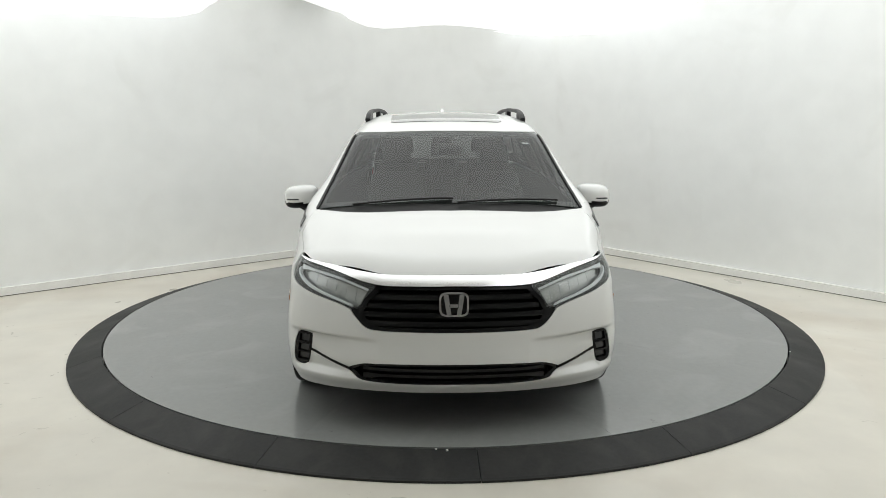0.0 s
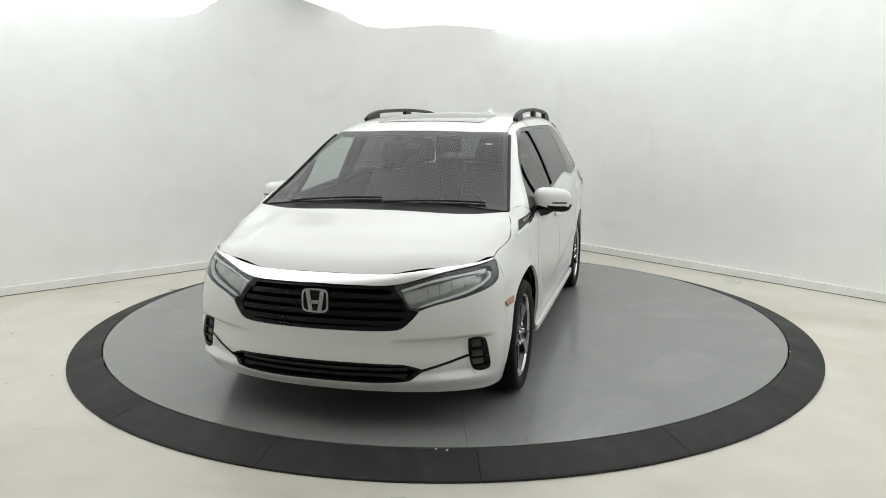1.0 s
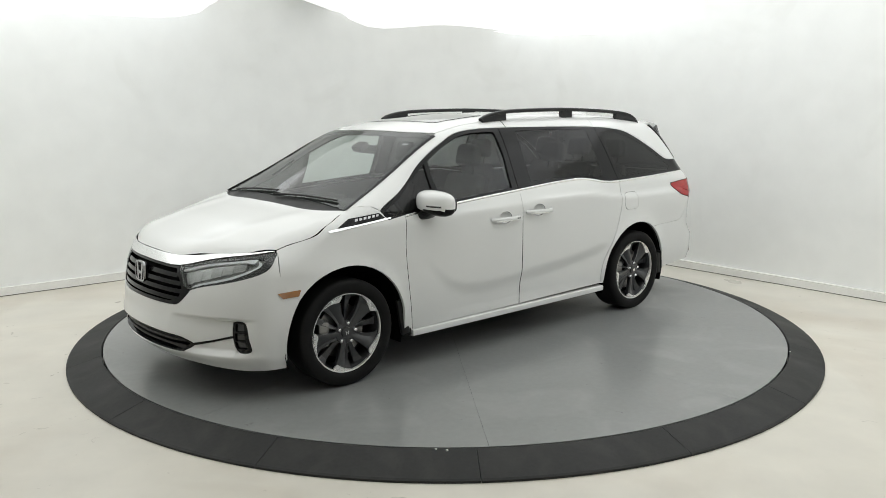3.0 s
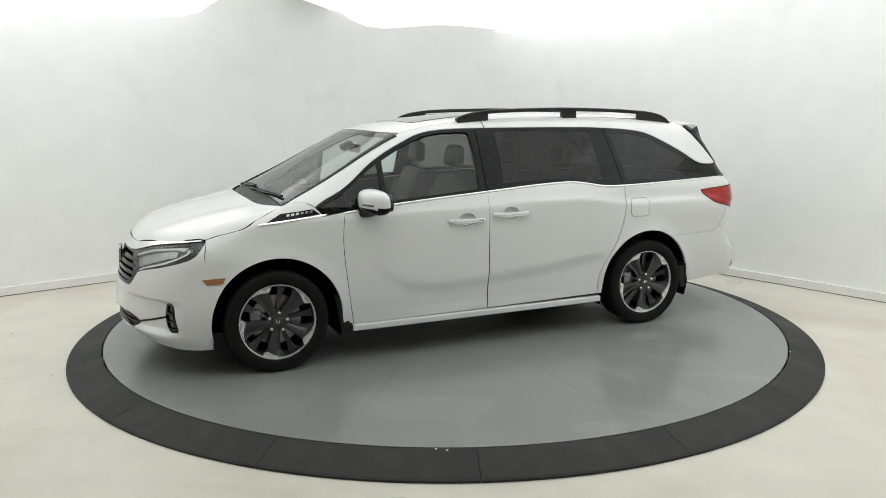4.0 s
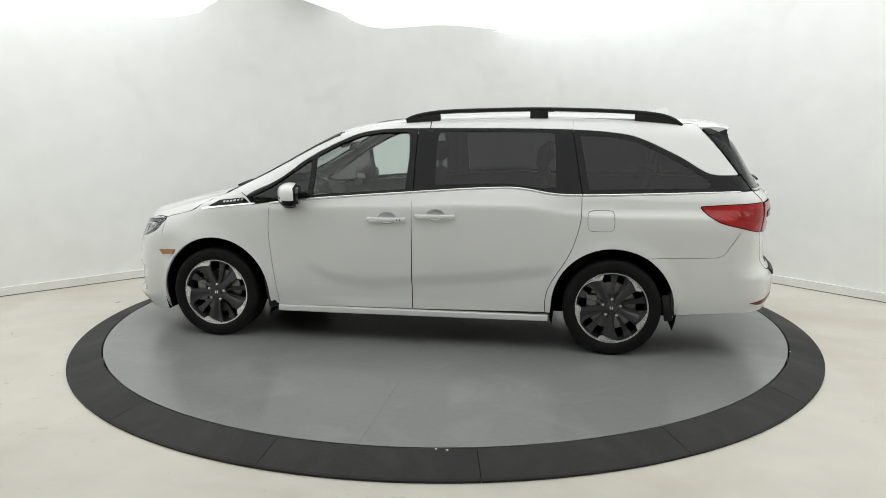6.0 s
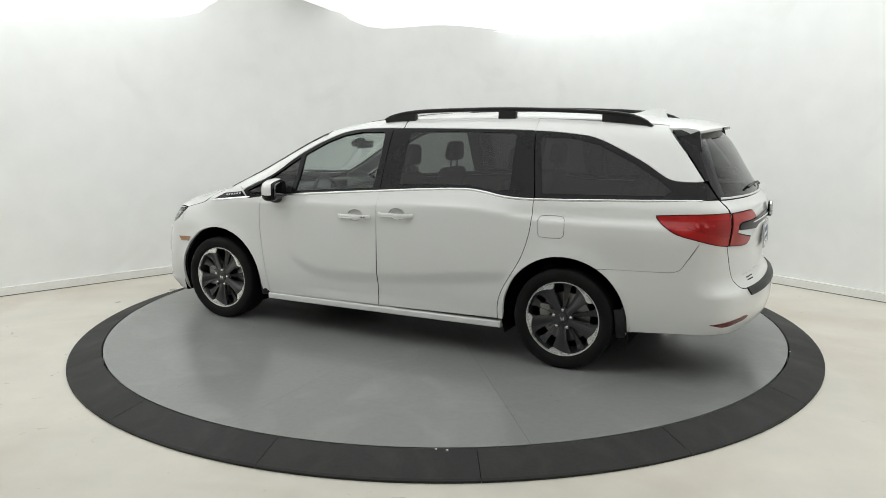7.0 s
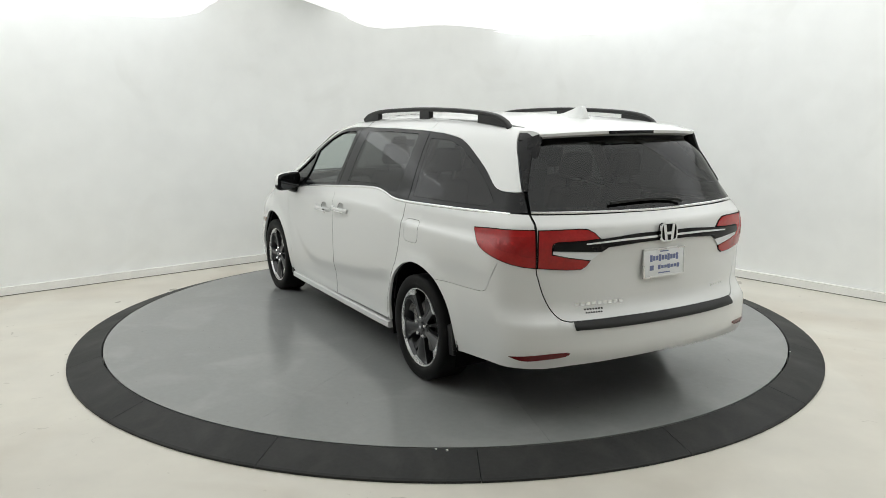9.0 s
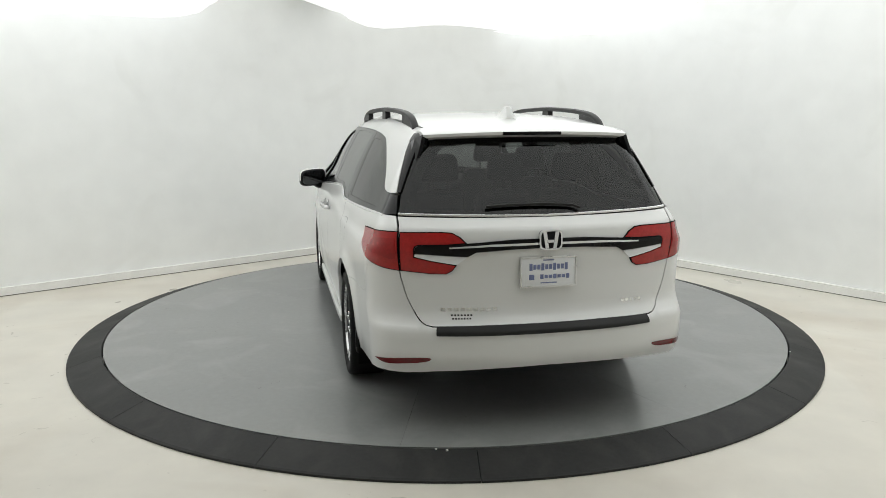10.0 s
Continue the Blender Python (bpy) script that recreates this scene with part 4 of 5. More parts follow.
both("gate_lamp_seal", E(-1, (0.772, 1.093), (0.56, 1.096), (0.515, 1.092), (0.476, 1.071), (0.446, 1.041), (0.538, 1.034), (0.682, 1.031), (0.702, 1.024), (0.709, 1.010), (0.707, 0.964), (0.620, 0.944), (0.494, 0.921), (0.513, 0.893), (0.541, 0.877), (0.62, 0.877), (0.770, 0.891)), "rear", SHADOW, tailgate, "thin black seal round the lamp", offset=0.004, depth=0.01, gap=-0.0035, res=0.03)
inner = both("gate_lamp", E(-1, (0.772, 1.093), (0.56, 1.096), (0.515, 1.092), (0.476, 1.071), (0.446, 1.041), (0.538, 1.034), (0.682, 1.031), (0.702, 1.024), (0.709, 1.010), (0.707, 0.964), (0.620, 0.944), (0.494, 0.921), (0.513, 0.893), (0.541, 0.877), (0.62, 0.877), (0.770, 0.891)), "rear", RED_LENS, tailgate, "red lamp on the tailgate", offset=0.008, depth=0.018, gap=0.002, res=0.03)
both("reversing_lens", E(-1, (0.704, 0.984), (0.434, 0.968), (0.490, 0.924), (0.620, 0.947), (0.704, 0.967)), "rear", LED, tailgate, "clear reversing lamp", offset=0.007, depth=0.012, gap=0.001, res=0.02)
garnish = skin("rear_garnish", whole(E(-1, (0.0, 1.058), (0.2, 1.057), (0.44, 1.040), (0.538, 1.032), (0.685, 1.028), (0.702, 1.016), (0.705, 0.986), (0.434, 0.969), (0.394, 0.992), (0.2, 1.004), (0.0, 1.008)))[:-1], "rear", BLACK_GLOSS, tailgate, "gloss black bar between the lamps", offset=0.012, depth=0.016, gap=0.001, res=0.03)
skin("garnish_chrome", whole(E(-1, (0.0, 1.038), (0.3, 1.034), (0.53, 1.021), (0.53, 1.014), (0.3, 1.023), (0.0, 1.026)))[:-1], "rear", CHROME, tailgate, "chrome line on the bar", offset=0.016, depth=0.006, gap=0, res=0.03)
emblem((-2.665, 0, 1.052), pose(0, 0, 0, 0, 2, 0) @ FACE_BACK, (0.128, 0.108), tailgate, "rear_emblem", CHROME)
skin("bumper_step", whole(E(-1, (0.0, 0.600), (0.3, 0.600), (0.6, 0.596), (0.606, 0.556), (0.3, 0.556), (0.0, 0.556)))[:-1], "rear", BLACK, rear_bumper, "black ribbed bumper top pad", offset=0.009, depth=0.014, gap=0, res=0.02)
both("reflector", smooth_line(E(-1, (0.905, 0.404), (0.80, 0.425), (0.645, 0.434), (0.66, 0.412), (0.78, 0.396), (0.86, 0.388), (0.905, 0.404)), 3)[:-1], "rear", REFLEX, rear_bumper, "slim dark red reflector", offset=0.004, depth=0.008, gap=0, res=0.02)
# rear glass between the side fins
GLASS_EDGE = smooth_line(E(-1, (0.585, 1.58), (0.67, 1.45), (0.738, 1.30), (0.772, 1.178)), 5)
skin("rear_window", whole(E(-1, (0.0, 1.60), (0.35, 1.597)) + GLASS_EDGE + E(-1, (0.4, 1.172), (0.0, 1.170)))[:-1], "rear", PRIVACY, tailgate, "dark tinted rear window", offset=-0.004, depth=0.004)
skin("window_border", whole(E(-1, (0.0, 1.60), (0.35, 1.597)) + GLASS_EDGE + E(-1, (0.4, 1.172), (0.0, 1.170)))[:-1], "rear", BLACK_GLOSS, tailgate, "black border of the rear window", offset=-0.009, depth=0.004,
     holes=[whole(E(-1, (0.0, 1.555), (0.35, 1.55), (0.50, 1.53), (0.60, 1.42), (0.66, 1.30), (0.685, 1.215), (0.35, 1.205), (0.0, 1.205)))[:-1]])
bead("gate_chrome", E(-1, *[(0.768 - 0.064 * k, 1.180 - 0.010 * (1 - abs(12 - k) / 12.0)) for k in range(25)]), 0.012, 0.014, SATIN, tailgate, "chrome strip under the rear window", mirrored=False)
FIN = E(-1, (0.55, 1.594)) + S((-2.085, 1.592), (-2.205, 1.452), (-2.332, 1.284)) + E(-1, (0.742, 1.285), (0.70, 1.38), (0.64, 1.50))
both("fin_base", FIN, "rear", BLACK_GLOSS, tailgate, "black foot of the air fin", offset=0.004, depth=0.02, gap=0.0015, res=0.025)
# air fins that stand out from the gate up to the spoiler's tips
SEAM = S((-2.128, 1.546), (-2.168, 1.497), (-2.208, 1.449), (-2.272, 1.366), (-2.328, 1.288))
EDGE = [(-2.254, 0.604, 1.592), (-2.268, 0.620, 1.529), (-2.287, 0.650, 1.442), (-2.318, 0.698, 1.360), (-2.342, 0.742, 1.284)]
for sy in (1, -1):
    bm = bmesh.new()
    rows = []
    for k, ((xs, ys, zs), (xe, ye, ze)) in enumerate(zip(SEAM, EDGE)):
        w = (0.045, 0.034, 0.028, 0.02, 0.012)[k]
        rows.append([bm.verts.new((x, sy * y, z)) for x, y, z in ((xs, ys + 0.003, zs), ((xs + xe) / 2, (ys + ye) / 2 + 0.006, (zs + ze) / 2), (xe, ye, ze), (xe - 0.002, ye - w * 0.5, ze - 0.003),
                                                                 (xe + 0.02, ye - w, ze - 0.010), (xs - 0.01, ys - 0.10, zs - 0.005))])
    for a, b in zip(rows, rows[1:]):
        for i in range(6):
            bm.faces.new((a[i], a[(i + 1) % 6], b[(i + 1) % 6], b[i]))
    bm.faces.new(rows[0])
    bm.faces.new(rows[-1][::-1])
    bmesh.ops.recalc_face_normals(bm, faces=bm.faces)
    part("window_fin", bm, BLACK_GLOSS, tailgate, "black air fin beside the rear window", smooth=False)
both("fin_cap", E(-1, (0.55, 1.594)) + S((-2.085, 1.592), (-2.126, 1.548)) + E(-1, (0.60, 1.56)), "rear", BLACK_GLOSS, tailgate, "black end piece above the fin", offset=0.008, depth=0.02, gap=0.0015, res=0.025)

# spoiler over the rear window
bm = bmesh.new()
rows = []
for k in range(-14, 15):
    y = 0.60 * k / 14
    edge = -2.345 + 0.085 * (abs(y) / 0.6) ** 2.2
    zr = float(from_top([(-2.06, y)])[0][2])
    ze = 1.614 - 0.017 * (y / 0.6) ** 2
    rows.append([bm.verts.new(p) for p in ((-2.06, y, zr + 0.003), (-2.18, y, (zr * 0.55 + ze * 0.45) + 0.008), (edge + 0.02, y, ze + 0.003), (edge, y, ze - 0.006), (edge + 0.006, y, ze - 0.022),
                                          (edge + 0.05, y, ze - 0.034), (-2.20, y, ze - 0.06), (-2.09, y, zr - 0.10))])
for a, b in zip(rows, rows[1:]):
    for i in range(8):
        bm.faces.new((a[i], a[(i + 1) % 8], b[(i + 1) % 8], b[i]))
bm.faces.new(rows[0])
bm.faces.new(rows[-1][::-1])
bmesh.ops.recalc_face_normals(bm, faces=bm.faces)
spoiler = part("spoiler", bm, PAINT, van, "white roof spoiler over the rear window")
bm = bmesh.new()
box(bm, (0.012, 0.34, 0.018), (-2.342, 0, 1.598), bevel=0.003)
part("brake_light", bm, BLACK_GLOSS, spoiler, "dark unlit high brake light strip")

# licence plate of the dealer: unreadable bars only
bm = bmesh.new()
box(bm, (0.305, 0.155, 0.008), (0, 0, 0), bevel=0.002)
plate = part("number_plate", bm, PLATE, tailgate, "white dealer plate with dark blue print")
plate.matrix_basis = pose(-2.642, 0, 0.876) @ pose(0, 0, 0, 0, 2, 0) @ FACE_BACK
for i, (x, y, w, h) in enumerate(((0.0, 0.028, 0.22, 0.040), (0.035, -0.025, 0.17, 0.026), (-0.095, -0.026, 0.028, 0.028), (0.0, -0.058, 0.09, 0.006), (0.0, 0.064, 0.06, 0.006))):
    if w > 0.1:
        n = int(w / 0.022)
        for j in range(n):
            bm = bmesh.new()
            box(bm, (w / n * 0.74, h * (0.66 if j % 3 else 0.95), 0.002), (x - w / 2 + (j + 0.5) * w / n, y, 0.005))
            part("print_bar", bm, PRINT, plate)
    else:
        bm = bmesh.new()
        box(bm, (w, h, 0.002), (x, y, 0.005))
        part("print_bar", bm, PRINT, plate)
bm = bmesh.new()
for w, h, x, y in ((0.315, 0.010, 0, 0.078), (0.315, 0.010, 0, -0.078), (0.010, 0.166, 0.154, 0), (0.010, 0.166, -0.154, 0)):
    box(bm, (w, h, 0.012), (x, y, 0.002), bevel=0.002)
part("plate_frame", bm, SILVER, plate, "thin silver plate frame")
for y0, z0, w, n in ((0.52, 0.690, 0.030, 9), (-0.50, 0.690, 0.024, 5), (0.47, 0.655, 0.013, 7), (0.465, 0.638, 0.011, 7)):
    for j in range(n):
        y = y0 + 0.05 - (w + 0.004) * j
        skin("gate_letter", E(-1, (y, z0), (y - w * 0.8, z0), (y - w * 0.8, z0 - w * 0.62), (y, z0 - w * 0.62)), "rear", SATIN if w > 0.02 else DASH, tailgate, offset=0.003, depth=0.004, gap=0, res=0.05)

# ---- roof rails, sunroof, aerial ----
RAIL_Z = curve((-1.95, 1.628), (-1.90, 1.668), (-1.80, 1.703), (-1.65, 1.722), (-1.3, 1.740), (-0.9, 1.748), (-0.5, 1.742), (-0.25, 1.733), (-0.1, 1.717), (0.03, 1.685), (0.06, 1.668))


def rail_y(x):
    return 0.626 - 0.042 * (0.05 - x) / 2.0


for s in (1, -1):
    path = [(x, s * rail_y(x), float(RAIL_Z(x)) - 0.014) for x in np.linspace(0.06, -1.95, 48)]
    bm = bmesh.new()
    sweep(bm, path, oval(0.042, 0.030, 12, 3.0))
    rail = part("roof_rail", bm, BLACK, van, "satin black roof rail")
    for x0, x1 in ((0.055, -0.20), (-0.87, -1.0), (-1.62, -1.945)):
        bm = bmesh.new()
        rows = []
        for x in np.linspace(x0, x1, 8):
            y = rail_y(x)
            low = float(from_top([(x, y)])[0][2]) - 0.006
            high = max(low + 0.006, float(RAIL_Z(x)) - 0.012)
            rows.append([bm.verts.new((x, s * (y + d), z)) for d, z in ((0.019, low), (0.017, high), (-0.017, high), (-0.019, low))])
        for a, b in zip(rows, rows[1:]):
            for i in range(4):
                bm.faces.new((a[i], a[(i + 1) % 4], b[(i + 1) % 4], b[i]))
        bm.faces.new(rows[0])
        bm.faces.new(rows[-1][::-1])
        bmesh.ops.recalc_face_normals(bm, faces=bm.faces)
        part("rail_foot", bm, BLACK, rail)
SUN = T((0.36, 0.0), (0.35, 0.40), (0.31, 0.43), (-0.12, 0.44), (-0.15, 0.41), (-0.15, 0.0))
skin("sunroof", whole(SUN)[:-1], "top", ROOF_GLASS, van, "closed dark glass sunroof", offset=0.004, depth=0.008)
bm = bmesh.new()
rows = []
for x, w, h in ((-1.64, 0.008, 0.004), (-1.72, 0.036, 0.020), (-1.80, 0.046, 0.046), (-1.855, 0.046, 0.068), (-1.885, 0.046, 0.077), (-1.905, 0.040, 0.074), (-1.93, 0.046, 0.012)):
    z = float(from_top([(x, 0.0)])[0][2]) - 0.003
    rows.append([bm.verts.new((x, y, z + dz)) for y, dz in ((w, 0), (w * 0.62, h * 0.45), (w * 0.34, h), (-w * 0.34, h), (-w * 0.62, h * 0.45), (-w, 0))])
for a, b in zip(rows, rows[1:]):
    for i in range(6):
        bm.faces.new((a[i], a[(i + 1) % 6], b[(i + 1) % 6], b[i]))
bm.faces.new(rows[0])
bm.faces.new(rows[-1][::-1])
bmesh.ops.recalc_face_normals(bm, faces=bm.faces)
part("aerial", bm, PAINT, van, "white shark-fin aerial")


# ---- door handles ----
def handle(x0, x1, z, parent, sy, cup):
    xm = (x0 + x1) / 2
    y = float(from_side([(xm, z)])[0][1])
    bm = bmesh.new()
    path = [(x, sy * (y + 0.006 + 0.030 * (1 - (2 * (x - xm) / (x1 - x0)) ** 6)), z + 0.004) for x in np.linspace(x0, x1, 14)]
    sweep(bm, path, oval(0.020, 0.032, 10, 3.0))
    h = part("door_handle", bm, PAINT, parent, "white pull handle with a chrome edge")
    bm = bmesh.new()
    path = [(p[0], p[1] + sy * 0.008, p[2] - 0.009) for p in path[1:-1]]
    sweep(bm, path, oval(0.007, 0.009, 8))
    part("handle_chrome", bm, CHROME, h)
    bm = bmesh.new()
    rings = []
    for f, dep in ((1.03, -0.004), (1.0, 0.004), (0.9, 0.016), (0.65, 0.027), (0.3, 0.032)):
        ring = from_side([(cup + 0.062 * f * math.cos(2 * math.pi * k / 28), z + 0.012 + 0.040 * f * math.sin(2 * math.pi * k / 28)) for k in range(28)])
        rings.append([bm.verts.new((p[0], sy * (p[1] - max(dep, 0.003)), p[2])) for p in ring])
    for a, b in zip(rings, rings[1:]):
        for i in range(28):
            bm.faces.new((a[i], a[(i + 1) % 28], b[(i + 1) % 28], b[i]))
    bm.faces.new(rings[-1])
    bmesh.ops.recalc_face_normals(bm, faces=bm.faces)
    part("handle_cup", bm, PAINT, h, "white hollow behind the handle")


def lock_button(x, z, sy, parent):
    y = float(from_side([(x, z)])[0][1]) + 0.045
    bm = bmesh.new()
    bmesh.ops.create_cone(bm, cap_ends=True, segments=14, radius1=0.0055, radius2=0.0045, depth=0.006, matrix=pose(x, sy * y, z + 0.006, 90 * (-sy), 0, 0))
    part("lock_button", bm, BLACK, parent, "small black lock button")


for d, sy in zip(front_door, (1, -1)):
    lock_button(0.030, 0.944, sy, d)
    lock_button(0.052, 0.944, sy, d)
for d, sy in zip(front_door, (1, -1)):
    handle(0.277, 0.000, 0.944, d, sy, 0.135)
for d, sy in zip(sliding_door, (1, -1)):
    handle(-0.077, -0.360, 0.972, d, sy, -0.225)


# ---- wing mirrors ----
def wing_mirror(sy, parent):
    bm = bmesh.new()
    bmesh.ops.create_cube(bm, size=1)
    bmesh.ops.subdivide_edges(bm, edges=bm.edges[:], cuts=7, use_grid_fill=True)
    for v in bm.verts:
        p = v.co * 2
        l = (abs(p.x) ** 3.2 + abs(p.y) ** 3.2 + abs(p.z) ** 3.2) ** (1 / 3.2)
        p = p / l
        front = max(0, p.x)
        v.co = Vector((p.x * 0.082 * (1 - 0.25 * abs(p.y) * front), p.y * 0.127 * (1 - 0.16 * front), p.z * 0.082 * (1 - 0.18 * front)))
        v.co.z += -0.012 * p.y
        v.co.x -= 0.03 * p.y
    bmesh.ops.transform(bm, matrix=pose(0.862, sy * 1.045, 1.122) @ Matrix.Diagonal((1, sy, 1, 1)), verts=bm.verts)
    if sy < 0:
        bmesh.ops.reverse_faces(bm, faces=bm.faces)
    for f in bm.faces:
        c = f.calc_center_median()
        f.material_index = 1 if c.z < 1.084 or c.x + 0.254 * (abs(c.y) - 1.045) < 0.812 else 0
    m = part("wing_mirror", bm, [PAINT, BLACK_GLOSS], parent, "white wing mirror with a black base")
    bm = bmesh.new()
    path = [(0.90, sy * 0.915, 1.045), (0.885, sy * 0.96, 1.035), (0.872, sy * 1.0, 1.042), (0.862, sy * 1.04, 1.066)]
    sweep(bm, path, [oval(0.11, 0.075, 12), oval(0.10, 0.055, 12), oval(0.10, 0.05, 12), oval(0.11, 0.05, 12)])
    part("mirror_arm", bm, BLACK, m, "black mirror arm")
    bm = bmesh.new()
    ov = oval(0.19, 0.125, 28, 3.4)
    vs = [bm.verts.new((0.774 - 0.254 * a, sy * (1.045 + a), 1.122 + b - 0.1 * a)) for a, b in ov]
    ws = [bm.verts.new(v.co + Vector((0.02, 0, 0))) for v in vs]
    bm.faces.new(vs)
    for i in range(28):
        bm.faces.new((vs[i], ws[i], ws[(i + 1) % 28], vs[(i + 1) % 28]))
    bmesh.ops.recalc_face_normals(bm, faces=bm.faces)
    part("mirror_glass", bm, MIRROR, m, "mirror glass")
    bm = bmesh.new()
    sweep(bm, [(0.935 - 0.03 * k / 6 - 0.006 * k * k / 6, sy * (1.05 + 0.018 * k), 1.110 - 0.001 * k) for k in range(6)], oval(0.016, 0.012, 8))
    part("turn_lamp", bm, LAMP_DARK, m, "slim smoked indicator strip")


for d, sy in zip(front_door, (1, -1)):
    wing_mirror(sy, d)

# small paper label inside the top of the windscreen
skin("screen_label", T((0.735, 0.545), (0.730, 0.590), (0.745, 0.592), (0.750, 0.547)), "top", PLATE, van, "small white paper label", offset=-0.012, depth=0.001, gap=0, res=0.05)
# ---- wipers ----
for y0, x0, y1, x1 in ((0.05, 1.50, 0.70, 1.40), (-0.62, 1.46, 0.02, 1.455)):
    bm = bmesh.new()
    pts = []
    for k in range(9):
        y, x = y0 + (y1 - y0) * k / 8, x0 + (x1 - x0) * k / 8
        pts.append((x, y, float(from_top([(x, y)])[0][2]) + 0.010))
    sweep(bm, pts, oval(0.018, 0.014, 8))
    part("wiper", bm, BLACK, van, "black windscreen wiper")
bm = bmesh.new()
pts = [tuple(Vector(p) + Vector((-0.016, 0, 0.004))) for p in E(-1, (0.32, 1.215), (0.2, 1.222), (0.0, 1.225), (-0.16, 1.215), (-0.2, 1.20))]
sweep(bm, pts, oval(0.016, 0.016, 8))
part("rear_wiper", bm, BLACK, tailgate, "black rear wiper")


# ---- wheels ----
def wheel(xc, sy, phase):
    bm = bmesh.new()
    spin_profile(bm, [(0.245, 0.095), (0.238, 0.085), (0.225, 0.05), (0.215, -0.05), (0.225, -0.09), (0.240, -0.10)], 64)
    w = part("wheel", bm, GUNMETAL, van, "alloy wheel with five dark spokes and bright tips")
    bm = bmesh.new()
    spin_profile(bm, [(0.242, 0.092), (0.250, 0.106), (0.275, 0.118), (0.304, 0.119), (0.322, 0.115), (0.3315, 0.104), (0.334, 0.088), (0.334, -0.088), (0.330, -0.105), (0.30, -0.115), (0.24, -0.10)], 80)
    part("tyre", bm, TYRE, w, "black tyre")
    bm = bmesh.new()
    spin_profile(bm, [(0.249, 0.094), (0.252, 0.100), (0.248, 0.104), (0.241, 0.102), (0.238, 0.090)], 80, closed=True)
    part("rim_lip", bm, SILVER, w, "bright rim lip")
    bm = bmesh.new()
    spin_profile(bm, [(0.062, 0.02), (0.165, 0.02), (0.168, 0.014), (0.168, 0.0)], 48)
    part("brake_disc", bm, STEEL, w, "steel brake disc")
    bm = bmesh.new()
    spin_profile(bm, [(0.0005, -0.03), (0.225, -0.03)], 48)
    part("wheel_back", bm, SHADOW, w)
    bm = bmesh.new()
    box(bm, (0.075, 0.05, 0.16), (0.135, 0.03, 0.0), bevel=0.012)
    part("brake_caliper", bm, STEEL, w, "grey brake caliper")
    # spokes: a broad blade with a raised ridge on one flank, twisted towards the rim
    bm = bmesh.new()
    rows = []
    for r, a0, a1, y0, y1 in ((0.045, -30, 30, 0.080, 0.080), (0.075, -20, 21, 0.082, 0.084), (0.12, -13, 16, 0.078, 0.088), (0.18, -13, 15, 0.074, 0.092), (0.215, -15, 16, 0.078, 0.095), (0.240, -19, 18, 0.088, 0.097)):
        row = []
        for a, y in ((a0, y0 - 0.03), (a0, y0), ((a0 * 0.75 + a1 * 0.25), y0 - 0.004), ((a0 + a1) / 2, (y0 + y1) / 2 + 0.003), (a0 * 0.2 + a1 * 0.8, y1 + 0.002), (a1, y1 - 0.002), (a1, y1 - 0.03)):
            row.append(bm.verts.new((r * math.cos(radians(a)), y, r * math.sin(radians(a)))))
        rows.append(row)
    for a, b in zip(rows, rows[1:]):
        for i in range(6):
            bm.faces.new((a[i], a[i + 1], b[i + 1], b[i]))
    bmesh.ops.recalc_face_normals(bm, faces=bm.faces)
    for f in bm.faces:
        if f.normal.y < 0 and f.calc_center_median().y > 0.07:
            f.normal_flip()
    spoke = bm_mesh("spoke", bm, GUNMETAL)
    bm = bmesh.new()
    rows = []
    for r, a0, a1, y in ((0.206, 11, 14, 0.1000), (0.216, 4, 17, 0.1005), (0.228, -5, 19, 0.1015), (0.242, -17, 20, 0.1035)):
        rows.append([bm.verts.new((r * math.cos(radians(a)), yy, r * math.sin(radians(a)))) for a, yy in ((a0, y - 0.012), (a0, y), (a0 * 0.5 + a1 * 0.5, y), (a1, y), (a1, y - 0.012))])
    for a, b in zip(rows, rows[1:]):
        for i in range(4):
            bm.faces.new((a[i], b[i], b[i + 1], a[i + 1]))
    bm.faces.new(rows[0])
    bmesh.ops.recalc_face_normals(bm, faces=bm.faces)
    tip = bm_mesh("spoke_tip", bm, SILVER, smooth=False)
    bm = bmesh.new()
    rows = []
    for r, a0, a1, y in ((0.06, -9, 9, 0.066), (0.13, -4, 7, 0.056), (0.20, -4, 8, 0.056), (0.236, -5, 10, 0.066)):
        rows.append([bm.verts.new((r * math.cos(radians(a)), yy, r * math.sin(radians(a)))) for a, yy in ((a0, y - 0.03), (a0, y), (a1, y - 0.01), (a1, y - 0.03))])
    for a, b in zip(rows, rows[1:]):
        for i in range(3):
            bm.faces.new((a[i], b[i], b[i + 1], a[i + 1]))
    bmesh.ops.recalc_face_normals(bm, faces=bm.faces)
    fin = bm_mesh("inner_fin", bm, GUNMETAL, smooth=False)
    bm = bmesh.new()
    spin_profile(bm, [(0.0125, 0.06), (0.0130, 0.094), (0.010, 0.102), (0.0005, 0.104)], 8)
    nut = bm_mesh("wheel_nut", bm, CHROME, smooth=False)
    for k in range(5):
        a = phase + 72 * k
        for nm, me, da in (("spoke", spoke, 0), ("spoke_tip", tip, 0), ("inner_fin", fin, 36)):
            ob = part(nm, me, None, w)
            ob.rotation_euler = (0, -radians(a + da), 0)
        ob = part("wheel_nut", nut, None, w)
        ob.location = (0.061 * math.cos(radians(a + 36)), 0, 0.061 * math.sin(radians(a + 36)))
    bm = bmesh.new()
    spin_profile(bm, [(0.075, 0.074), (0.070, 0.082), (0.036, 0.084), (0.033, 0.094), (0.0005, 0.096)], 40)
    part("hub_cap", bm, GUNMETAL, w, "dark hub cap")
